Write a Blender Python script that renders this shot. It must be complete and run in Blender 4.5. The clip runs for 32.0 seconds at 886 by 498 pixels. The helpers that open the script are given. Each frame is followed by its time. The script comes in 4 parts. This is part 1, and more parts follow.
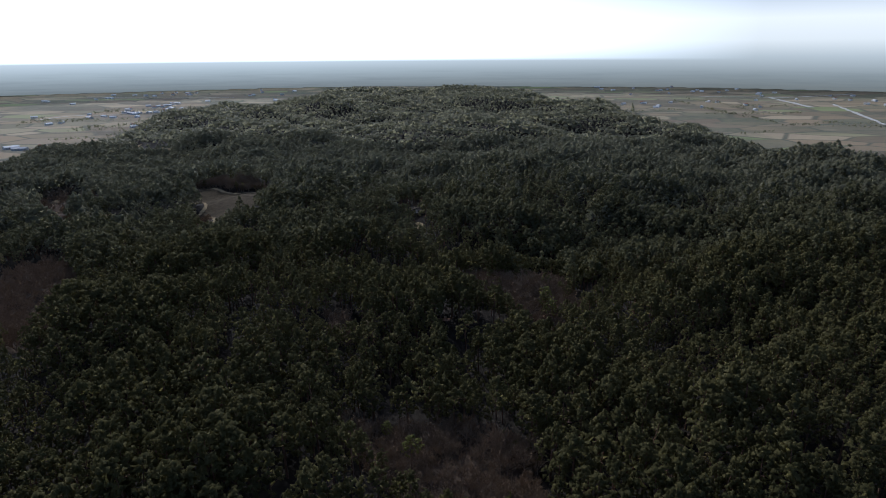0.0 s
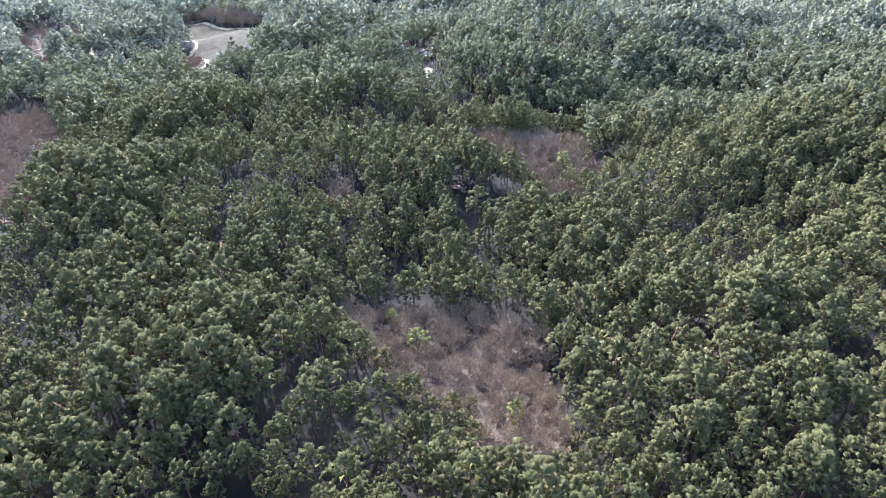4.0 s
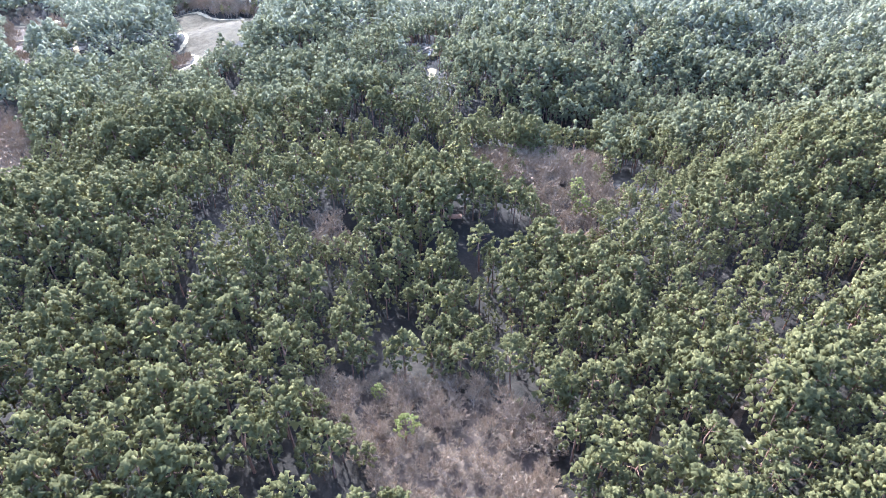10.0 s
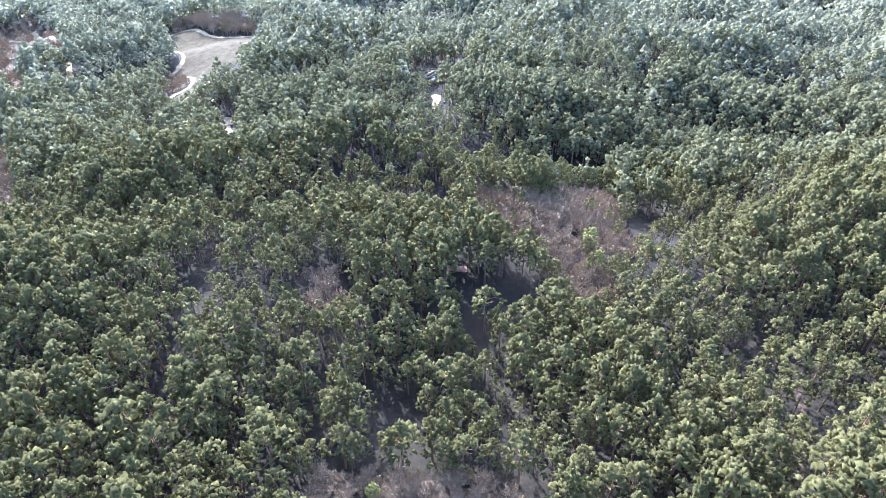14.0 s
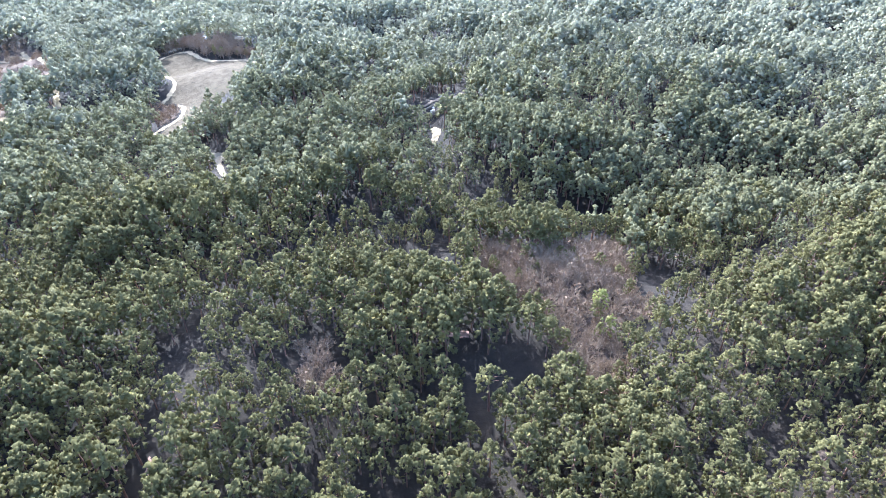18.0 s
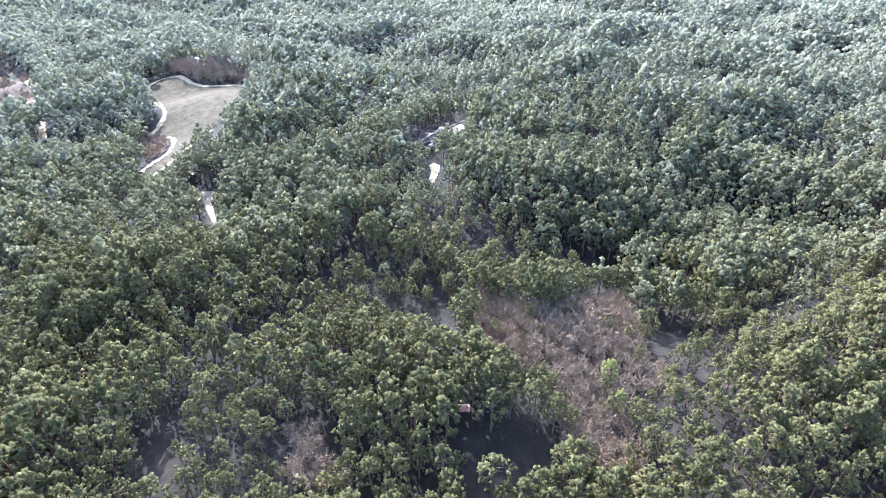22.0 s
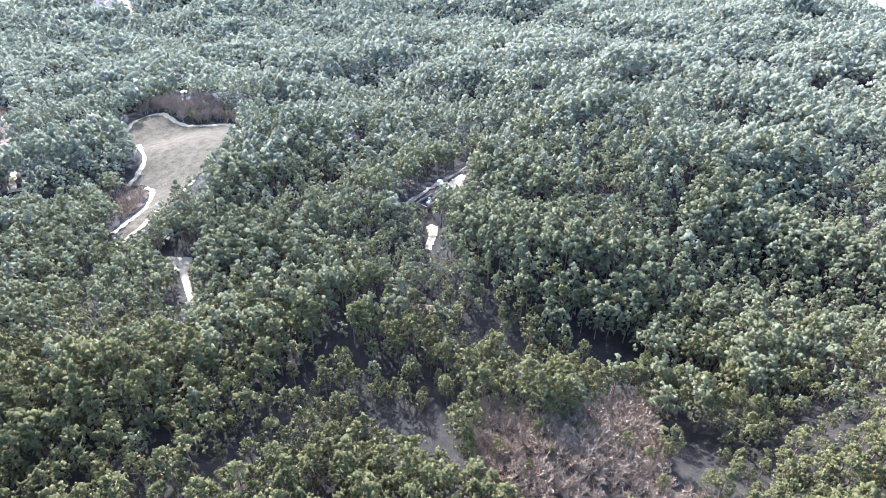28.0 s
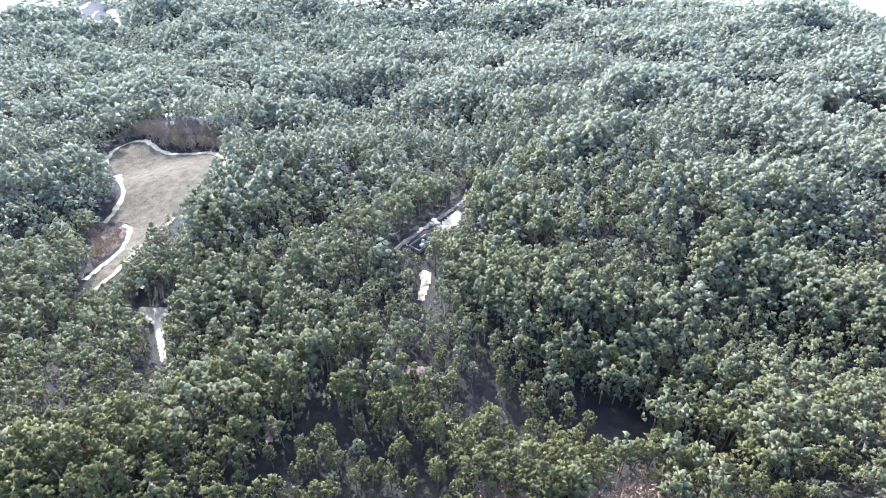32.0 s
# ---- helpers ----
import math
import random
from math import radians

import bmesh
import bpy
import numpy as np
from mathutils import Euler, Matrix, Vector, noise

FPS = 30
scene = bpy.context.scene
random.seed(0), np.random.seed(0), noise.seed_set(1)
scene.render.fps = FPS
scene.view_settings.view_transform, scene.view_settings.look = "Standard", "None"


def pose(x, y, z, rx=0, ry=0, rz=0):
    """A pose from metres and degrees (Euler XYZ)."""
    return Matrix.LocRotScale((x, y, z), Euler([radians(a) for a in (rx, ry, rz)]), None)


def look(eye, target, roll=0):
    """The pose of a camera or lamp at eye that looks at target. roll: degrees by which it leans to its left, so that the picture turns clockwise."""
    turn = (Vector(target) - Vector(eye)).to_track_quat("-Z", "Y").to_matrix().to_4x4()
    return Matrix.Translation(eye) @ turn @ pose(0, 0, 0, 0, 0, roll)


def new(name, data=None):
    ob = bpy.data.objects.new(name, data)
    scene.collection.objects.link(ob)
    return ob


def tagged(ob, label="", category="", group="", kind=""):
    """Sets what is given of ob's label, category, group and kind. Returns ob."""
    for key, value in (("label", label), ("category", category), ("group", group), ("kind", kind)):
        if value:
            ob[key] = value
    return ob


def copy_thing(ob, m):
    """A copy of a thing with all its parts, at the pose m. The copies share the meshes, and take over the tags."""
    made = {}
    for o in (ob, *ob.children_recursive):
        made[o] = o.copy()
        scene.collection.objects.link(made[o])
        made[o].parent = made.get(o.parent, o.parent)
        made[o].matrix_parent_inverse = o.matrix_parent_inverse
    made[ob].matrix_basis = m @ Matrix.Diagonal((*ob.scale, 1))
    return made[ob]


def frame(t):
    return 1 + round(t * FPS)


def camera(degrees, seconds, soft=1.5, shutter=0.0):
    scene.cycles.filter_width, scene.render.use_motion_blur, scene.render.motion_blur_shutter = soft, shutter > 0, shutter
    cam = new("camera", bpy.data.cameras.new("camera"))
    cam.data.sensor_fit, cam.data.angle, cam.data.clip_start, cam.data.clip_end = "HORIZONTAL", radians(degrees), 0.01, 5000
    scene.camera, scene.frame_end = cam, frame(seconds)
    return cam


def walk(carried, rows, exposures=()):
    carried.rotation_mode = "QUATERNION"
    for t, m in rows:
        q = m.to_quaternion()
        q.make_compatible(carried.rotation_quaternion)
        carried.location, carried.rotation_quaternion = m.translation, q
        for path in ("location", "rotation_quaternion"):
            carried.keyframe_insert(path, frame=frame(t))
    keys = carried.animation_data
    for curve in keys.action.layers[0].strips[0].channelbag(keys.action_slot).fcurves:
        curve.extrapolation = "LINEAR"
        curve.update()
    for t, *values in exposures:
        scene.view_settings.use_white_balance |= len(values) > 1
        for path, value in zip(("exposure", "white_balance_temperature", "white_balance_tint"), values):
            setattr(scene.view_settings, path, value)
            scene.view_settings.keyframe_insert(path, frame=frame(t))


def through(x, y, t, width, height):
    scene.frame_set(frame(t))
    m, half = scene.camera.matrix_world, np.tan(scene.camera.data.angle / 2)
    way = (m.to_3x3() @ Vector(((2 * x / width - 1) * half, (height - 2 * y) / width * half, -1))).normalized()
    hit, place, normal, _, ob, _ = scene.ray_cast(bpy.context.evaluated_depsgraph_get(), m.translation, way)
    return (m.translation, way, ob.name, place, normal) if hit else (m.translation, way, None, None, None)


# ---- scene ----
# ------------------------------------------------------------------ camera
cam = camera(71.88, 32.0, soft=0.98)
# seconds, place in metres, turn to the left and tilt in degrees
FLIGHT = [
    (0, -0.00, 0.00, 100.00, 0.000, -18.069),
    (1, 0.27, 3.89, 101.30, 0.390, -22.159),
    (2, 0.39, 7.73, 102.63, 0.767, -26.242),
    (3, 0.34, 11.50, 103.43, 0.990, -30.331),
    (3.5, 0.32, 13.24, 103.56, 1.098, -32.238),
    (5.5, 0.85, 20.49, 105.67, 1.552, -35.683),
    (6, 0.90, 22.47, 106.00, 1.647, -35.824),
    (7, 1.08, 26.31, 106.17, 1.809, -35.836),
    (8, 1.65, 29.93, 106.27, 1.872, -35.817),
    (9, 2.32, 33.55, 106.57, 2.013, -35.826),
    (10, 2.23, 37.20, 107.25, 2.216, -35.828),
    (11, 2.22, 41.10, 108.02, 2.380, -35.816),
    (12, 2.26, 45.01, 109.28, 2.544, -35.808),
    (13, 2.20, 49.02, 110.63, 2.686, -35.816),
    (14, 1.97, 53.17, 111.88, 2.766, -35.823),
    (14.5, 1.85, 55.25, 112.53, 2.772, -35.822),
    (16.5, 0.91, 63.11, 115.72, 2.646, -35.833),
    (17, 0.85, 64.98, 116.62, 2.628, -35.827),
    (18, 0.87, 68.58, 118.48, 2.639, -35.812),
    (19, 0.67, 72.05, 120.37, 2.627, -35.820),
    (20, 0.35, 75.66, 122.18, 2.545, -35.810),
    (21, 0.22, 79.62, 123.79, 2.511, -35.812),
    (22, 0.17, 83.76, 125.39, 2.508, -35.814),
    (23, 0.01, 88.16, 126.98, 2.570, -35.824),
    (24, -0.05, 92.66, 128.60, 2.615, -35.819),
    (25, 0.02, 97.10, 130.17, 2.665, -35.819),
    (25.5, 0.04, 99.34, 130.93, 2.687, -35.812),
    (27.5, 0.17, 108.86, 133.25, 2.717, -35.802),
    (28, 0.28, 111.10, 133.54, 2.721, -35.820),
    (29, 0.57, 115.62, 134.09, 2.724, -35.813),
    (30, 0.74, 120.13, 134.79, 2.737, -35.832),
    (31, 0.87, 125.02, 136.22, 2.749, -35.812),
    (32, 1.24, 130.00, 137.94, 2.688, -35.809),
]
LEAN = -0.3
PATH = [(t, pose(x, y, z, 90 + tilt, 0, turn) @ pose(0, 0, 0, 0, 0, LEAN)) for t, x, y, z, turn, tilt in FLIGHT]
# seconds, stops, kelvin, tint: the clip's camera opens up as it tilts away from the sky
EXPOSURES = [(t, s, k, 12) for t, s, k in ((0, -0.4, 5250), (1.0, -0.05, 5100), (1.6, 0.55, 5000), (2.0, 1.1, 4950), (2.5, 1.75, 4900), (3.2, 2.5, 4850), (4.5, 3.25, 4800), (6.0, 3.55, 4750), (32.0, 3.4, 4800))]
walk(cam, PATH, EXPOSURES)

# ------------------------------------------------------------------ sky, sun
SUN_TURN, SUN_UP = -26.0, 38.0  # degrees to the right of the line of flight, and above the horizon
world = bpy.data.worlds.new("sky")
scene.world = world
world.use_nodes = True
wn = world.node_tree
sky_tex = wn.nodes.new("ShaderNodeTexSky")
sky_tex.sky_type, sky_tex.sun_disc = "NISHITA", False
sky_tex.sun_elevation, sky_tex.sun_rotation = radians(SUN_UP), radians(SUN_TURN)
sky_tex.air_density, sky_tex.dust_density, sky_tex.ozone_density, sky_tex.altitude = 0.8, 3.5, 1.2, 100
wn.links.new(sky_tex.outputs[0], wn.nodes["Background"].inputs[0])
wn.nodes["Background"].inputs[1].default_value = 0.15
sun_way = Vector((math.sin(radians(SUN_TURN)) * math.cos(radians(SUN_UP)), math.cos(radians(SUN_TURN)) * math.cos(radians(SUN_UP)), math.sin(radians(SUN_UP))))
sun = new("sun", bpy.data.lights.new("sun", "SUN"))
sun.data.energy, sun.data.angle, sun.data.color = 2.4, radians(1.2), (1.0, 0.95, 0.86)
sun.matrix_world = look(sun_way * 500, (0, 0, 0))

# ------------------------------------------------------------------ materials


class Nodes:
    """Shorthand for building a node material."""

    def __init__(self, name):
        self.mat = bpy.data.materials.new(name)
        self.mat.use_nodes = True
        self.tree = self.mat.node_tree
        self.bsdf = self.tree.nodes["Principled BSDF"]
        self.out = self.tree.nodes["Material Output"]

    def add(self, kind, **inputs):
        n = self.tree.nodes.new("ShaderNode" + kind)
        for k, v in inputs.items():
            n.inputs[k.replace("_", " ")].default_value = v
        return n

    def link(self, a, b):
        self.tree.links.new(a, b)

    def coords(self):
        return self.add("NewGeometry").outputs["Position"]

    def noise(self, scale, detail=3.0, rough=0.55, at=None):
        n = self.add("TexNoise", Scale=scale, Detail=detail, Roughness=rough)
        self.link(at or self.coords(), n.inputs["Vector"])
        return n.outputs["Fac"]

    def ramp(self, fac, stops):
        n = self.add("ValToRGB")
        e = n.color_ramp.elements
        while len(e) < len(stops):
            e.new(0.5)
        for el, (p, c) in zip(e, stops):
            el.position, el.color = p, (*c, 1)
        self.link(fac, n.inputs["Fac"])
        return n.outputs["Color"]

    def mix(self, fac, a, b, how="MIX"):
        n = self.add("Mix")
        n.data_type, n.blend_type = "RGBA", how
        for v, i in ((fac, 0), (a, 6), (b, 7)):
            if isinstance(v, (int, float)):
                n.inputs[i].default_value = v
            elif isinstance(v, tuple):
                n.inputs[i].default_value = (*v, 1)
            else:
                self.link(v, n.inputs[i])
        return n.outputs[2]

    def colour(self, c, rough=0.8, spec=0.3):
        if isinstance(c, tuple):
            self.bsdf.inputs["Base Color"].default_value = (*c, 1)
        else:
            self.link(c, self.bsdf.inputs["Base Color"])
        self.bsdf.inputs["Roughness"].default_value = rough
        self.bsdf.inputs["Specular IOR Level"].default_value = spec
        return self

    def bump(self, fac, strength=0.4, distance=0.1):
        n = self.add("Bump", Strength=strength, Distance=distance)
        self.link(fac, n.inputs["Height"])
        self.link(n.outputs["Normal"], self.bsdf.inputs["Normal"])
        return self


def foliage(name, dark, mid, light, sheen=0.04, through=0.48):
    """Needles or leaves: varied from clump to clump and from stand to stand, letting some light through."""
    m = Nodes(name)
    geo = m.add("NewGeometry")
    stand = m.noise(0.035, 2.0)
    tree_to_tree = m.noise(0.21, 1.0)
    c = m.ramp(geo.outputs["Random Per Island"], [(0.0, dark), (0.5, mid), (1.0, light)])
    c = m.mix(m.ramp(stand, [(0.35, (0, 0, 0)), (0.65, (1, 1, 1))]), c, tuple(v * 0.9 for v in mid), "MIX")
    c2 = m.mix(0.45, m.ramp(geo.outputs["Random Per Island"], [(0.0, dark), (0.5, mid), (1.0, light)]), c)
    c3 = m.mix(m.ramp(tree_to_tree, [(0.3, (0, 0, 0)), (0.7, (0.5, 0.5, 0.5))]), c2, tuple(v * 1.3 for v in light))
    m.colour(c3, 0.7, 0.06)
    m.bsdf.inputs["Sheen Weight"].default_value = sheen
    m.bsdf.inputs["Sheen Roughness"].default_value = 0.5
    m.bsdf.inputs["Sheen Tint"].default_value = (0.82, 0.92, 1.0, 1)
    t = m.add("BsdfTranslucent")
    m.link(m.mix(1.0, c3, (1.5, 1.5, 1.35), "MULTIPLY"), t.inputs["Color"])
    mx = m.add("MixShader")
    mx.inputs[0].default_value = through
    m.link(m.bsdf.outputs[0], mx.inputs[1])
    m.link(t.outputs[0], mx.inputs[2])
    m.link(mx.outputs[0], m.out.inputs["Surface"])
    return m.mat


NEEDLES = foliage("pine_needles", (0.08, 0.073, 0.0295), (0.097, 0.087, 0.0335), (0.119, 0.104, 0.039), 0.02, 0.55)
# haze put into the colour: paler, less yellow needles for stands farther off
FAR_HAZED_NEEDLES = foliage("far_hazed_needles", (0.158, 0.153, 0.1), (0.175, 0.167, 0.109), (0.194, 0.183, 0.119), 0.02, 0.55)
MID_HAZED_NEEDLES = foliage("mid_hazed_needles", (0.1, 0.094, 0.048), (0.117, 0.109, 0.055), (0.138, 0.127, 0.063), 0.01, 0.55)
PALE_HAZED_NEEDLES = foliage("pale_hazed_needles", (0.135, 0.13, 0.08), (0.151, 0.144, 0.089), (0.17, 0.16, 0.098), 0.02, 0.55)
BROWNISH = foliage("dry_needles", (0.12, 0.085, 0.035), (0.15, 0.11, 0.045), (0.17, 0.13, 0.05), 0.2, 0.3)


def mottled(name, stops, scale, rough=0.95, spec=0.04, fine=None, bump=0.0, dist=0.1):
    m = Nodes(name)
    c = m.ramp(m.noise(scale, 6.0, 0.65), stops)
    if fine:
        c = m.mix(m.ramp(m.noise(fine, 4.0), [(0.3, (0, 0, 0)), (0.75, (0.6, 0.6, 0.6))]), c, tuple(v * 1.4 for v in stops[-1][1]))
    m.colour(c, rough, spec)
    if bump:
        m.bump(m.noise(fine or scale * 6, 5.0), bump, dist)
    return m.mat


BARK = mottled("pine_bark", [(0.3, (0.09, 0.055, 0.038)), (0.7, (0.21, 0.12, 0.08))], 1.2, fine=6.0)
TWIGS = mottled("bare_twigs", [(0.3, (0.12, 0.08, 0.048)), (0.5, (0.166, 0.115, 0.07)), (0.7, (0.225, 0.162, 0.102))], 0.3, fine=2.0)
GREY_BARK = mottled("grey_bark", [(0.3, (0.16, 0.12, 0.085)), (0.7, (0.26, 0.2, 0.145))], 0.8, fine=5.0)
DRY_GRASS = mottled("dry_grass", [(0.34, (0.022, 0.0165, 0.0095)), (0.47, (0.041, 0.0315, 0.0185)), (0.6, (0.064, 0.05, 0.03))], 0.35, fine=1.6, bump=0.7, dist=0.3)
LITTER = mottled("leaf_litter", [(0.3, (0.034, 0.024, 0.016)), (0.5, (0.056, 0.04, 0.027)), (0.7, (0.08, 0.058, 0.041))], 0.45, fine=3.0, bump=0.6, dist=0.15)
SAND = mottled("pale_sand", [(0.32, (0.125, 0.09, 0.048)), (0.48, (0.2, 0.153, 0.086)), (0.66, (0.27, 0.21, 0.122))], 0.5, fine=3.0, bump=0.4, dist=0.08)
CONCRETE = mottled("worn_concrete", [(0.3, (0.15, 0.115, 0.07)), (0.7, (0.22, 0.173, 0.108))], 0.4, fine=2.5, bump=0.2, dist=0.03)
GRAVEL = mottled("grey_gravel", [(0.3, (0.075, 0.056, 0.038)), (0.7, (0.13, 0.1, 0.07))], 0.8, fine=5.0, bump=0.5, dist=0.08)
PALE_STONE = mottled("pale_stone", [(0.3, (0.3, 0.26, 0.2)), (0.7, (0.46, 0.41, 0.33))], 1.5, fine=8.0, bump=0.4, dist=0.05)
STONE = mottled("rough_stone", [(0.3, (0.11, 0.088, 0.062)), (0.7, (0.22, 0.175, 0.125))], 1.5, fine=8.0, bump=0.4, dist=0.05)
WHITE_PAINT = mottled("white_render", [(0.3, (0.74, 0.73, 0.70)), (0.7, (0.84, 0.83, 0.80))], 0.5)
ROOF_GREY = mottled("pale_roof_sheet", [(0.3, (0.4, 0.4, 0.4)), (0.7, (0.58, 0.58, 0.57))], 0.3, rough=0.6, spec=0.3)
ROOF_RED = mottled("tiled_roof", [(0.3, (0.20, 0.09, 0.06)), (0.7, (0.30, 0.15, 0.10))], 0.5)
ASPHALT = mottled("pale_road", [(0.3, (0.40, 0.38, 0.34)), (0.7, (0.55, 0.53, 0.48))], 0.05)
GLASS_DARK = mottled("window_glass", [(0.3, (0.03, 0.035, 0.04)), (0.7, (0.05, 0.055, 0.06))], 0.5, rough=0.1, spec=0.6)
RED_EARTH = mottled("red_earth", [(0.3, (0.16, 0.095, 0.065)), (0.7, (0.25, 0.155, 0.11))], 0.4, fine=2.0)


def earth():
    """Forest floor with leaf litter on the hill, darkened to hold the wood's shade; winter fields on the plain."""
    m = Nodes("ground_cover")
    # litter taken down to near-black: the shade between the pines is in this colour
    shaded_floor = m.ramp(m.noise(0.25, 6.0, 0.7), [(0.3, (0.011, 0.0085, 0.006)), (0.5, (0.018, 0.0138, 0.0094)), (0.72, (0.03, 0.023, 0.0155))])
    pos = m.coords()
    sep = m.add("SeparateXYZ")
    m.link(pos, sep.inputs[0])
    flat = m.add("CombineXYZ")
    m.link(sep.outputs[0], flat.inputs[0])
    sc = m.add("Math")
    sc.operation = "MULTIPLY"
    sc.inputs[1].default_value = 1.7
    m.link(sep.outputs[1], sc.inputs[0])
    m.link(sc.outputs[0], flat.inputs[1])
    vor = m.add("TexVoronoi", Scale=0.0075)
    m.link(flat.outputs[0], vor.inputs["Vector"])
    tone = m.add("SeparateColor")
    m.link(vor.outputs["Color"], tone.inputs[0])
    crops = m.ramp(tone.outputs[0], [(0.0, (0.1, 0.085, 0.055)), (0.2, (0.27, 0.2, 0.115)), (0.4, (0.12, 0.125, 0.07)), (0.55, (0.38, 0.3, 0.185)), (0.7, (0.16, 0.12, 0.075)), (0.85, (0.3, 0.25, 0.15)), (1.0, (0.2, 0.24, 0.085))])
    edge = m.add("TexVoronoi", Scale=0.0075)
    edge.feature = "DISTANCE_TO_EDGE"
    m.link(flat.outputs[0], edge.inputs["Vector"])
    crops = m.mix(m.ramp(edge.outputs["Distance"], [(0.015, (1, 1, 1)), (0.045, (0, 0, 0))]), crops, (0.1, 0.1, 0.065))
    crops = m.mix(m.ramp(m.noise(0.0035, 4.0), [(0.5, (0, 0, 0)), (0.62, (0.75, 0.75, 0.75))]), crops, (0.09, 0.095, 0.062))
    crops = m.mix(m.ramp(m.noise(0.06, 5.0), [(0.35, (0, 0, 0)), (0.7, (0.4, 0.4, 0.4))]), crops, (0.22, 0.18, 0.12))
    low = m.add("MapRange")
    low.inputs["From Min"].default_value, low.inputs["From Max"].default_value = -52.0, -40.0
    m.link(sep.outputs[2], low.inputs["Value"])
    m.colour(m.mix(low.outputs[0], crops, shaded_floor), 0.95, 0.15)
    m.bump(m.noise(1.5, 5.0), 0.5, 0.2)
    return m.mat


EARTH = earth()


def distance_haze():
    """Far land in bright mist, past where single fields can be told apart, and sky: haze and glow painted as emission.
    """
    m = Nodes("painted_hazy_distance")
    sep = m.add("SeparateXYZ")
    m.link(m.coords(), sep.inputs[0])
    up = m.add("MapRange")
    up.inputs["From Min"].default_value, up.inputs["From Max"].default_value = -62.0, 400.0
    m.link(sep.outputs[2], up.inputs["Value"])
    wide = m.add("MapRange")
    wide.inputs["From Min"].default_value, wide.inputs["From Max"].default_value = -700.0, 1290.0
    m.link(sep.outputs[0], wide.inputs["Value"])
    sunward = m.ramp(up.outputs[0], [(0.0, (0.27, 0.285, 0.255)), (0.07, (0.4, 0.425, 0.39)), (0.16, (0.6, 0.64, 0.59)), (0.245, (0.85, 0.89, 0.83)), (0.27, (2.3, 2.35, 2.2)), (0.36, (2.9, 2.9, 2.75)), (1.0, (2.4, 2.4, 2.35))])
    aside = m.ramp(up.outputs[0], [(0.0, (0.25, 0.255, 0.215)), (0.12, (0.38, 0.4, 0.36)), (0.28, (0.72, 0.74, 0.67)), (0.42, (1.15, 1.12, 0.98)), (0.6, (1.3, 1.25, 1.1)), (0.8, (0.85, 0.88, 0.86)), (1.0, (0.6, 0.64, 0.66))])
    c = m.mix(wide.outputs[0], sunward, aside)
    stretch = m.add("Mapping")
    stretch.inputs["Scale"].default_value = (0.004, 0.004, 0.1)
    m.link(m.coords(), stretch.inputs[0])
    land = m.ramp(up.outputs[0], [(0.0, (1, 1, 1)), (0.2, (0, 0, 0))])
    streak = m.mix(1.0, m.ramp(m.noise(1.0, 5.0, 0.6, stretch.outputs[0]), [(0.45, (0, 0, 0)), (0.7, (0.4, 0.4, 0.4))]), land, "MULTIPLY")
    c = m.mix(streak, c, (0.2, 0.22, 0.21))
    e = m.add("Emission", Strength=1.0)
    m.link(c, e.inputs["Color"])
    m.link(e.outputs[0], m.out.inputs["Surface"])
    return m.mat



# ------------------------------------------------------------------ the lie of the land
HUMPS = [  # x, y, radius, height: the lie of the near hillside
    (-40, 90, 45, 5.5),
    (40, 100, 40, -4.9),
    (0, 130, 35, -0.1),
    (-90, 170, 50, 2.7),
    (20, 185, 35, -4.9),
    (90, 165, 45, 2.4),
    (-20, 235, 45, 5.6),
    (60, 225, 35, -12.9),
    (-140, 230, 55, -2.2),
    (-140, 350, 55, 8.5),
    (60, 335, 55, 7.1),
    (150, 350, 60, -1.9),
    (-60, 320, 45, 0.1),
    (-240, 370, 60, -0.9),
    (-40, 430, 60, 0.7),
    (120, 440, 60, 0.4),
    (-48, 316, 13, -5.0),
    (150, 455, 22, -10.0),
    (190, 405, 22, -11.0),
    (-25, 505, 26, -13.0),
    (-50, 405, 26, -14.0),
    (-28, 545, 22, 5.0),
    (25, 505, 20, 4.0),
]
RELIEF = [  # metres, every 29 m from west to east, the rows going north
    (0.0, -0.1, -0.8, 1.7, -1.2, 0.6, 1.1, -0.9, -0.1, -0.0),
    (0.5, 0.5, -0.7, 0.5, -4.6, 0.6, 2.7, 0.4, 0.0, 0.0),
    (1.0, 1.9, 2.0, 1.1, -1.6, -0.1, -3.3, -1.5, -0.8, -0.0),
    (-1.0, 0.6, 3.0, 0.9, 1.0, 1.7, 2.6, -0.5, -1.2, -0.0),
    (0.1, 3.6, 1.8, 1.1, -1.3, 2.6, 1.4, 4.8, 2.3, 0.1),
    (2.1, 4.0, -1.4, -1.4, -3.6, 2.0, -1.2, -0.8, 0.5, -0.2),
    (3.7, -1.5, -0.5, 1.4, -1.7, 3.2, 1.7, -1.0, -5.6, -2.0),
    (-1.6, 3.4, -1.6, 1.2, -0.6, -0.1, 1.2, -0.2, -4.4, -1.7),
    (-0.2, -0.9, 4.3, 2.3, 1.1, -0.8, 0.7, 0.6, 0.2, -1.0),
    (-0.6, -0.8, 5.9, -0.2, -4.5, 0.8, 1.1, 0.1, -0.5, -1.6),
]
PLANE = (28.15, 0.0354, -0.0340)


def ramp(a, b, v):
    u = np.clip((v - a) / (b - a), 0, 1)
    return u * u * (3 - 2 * u)


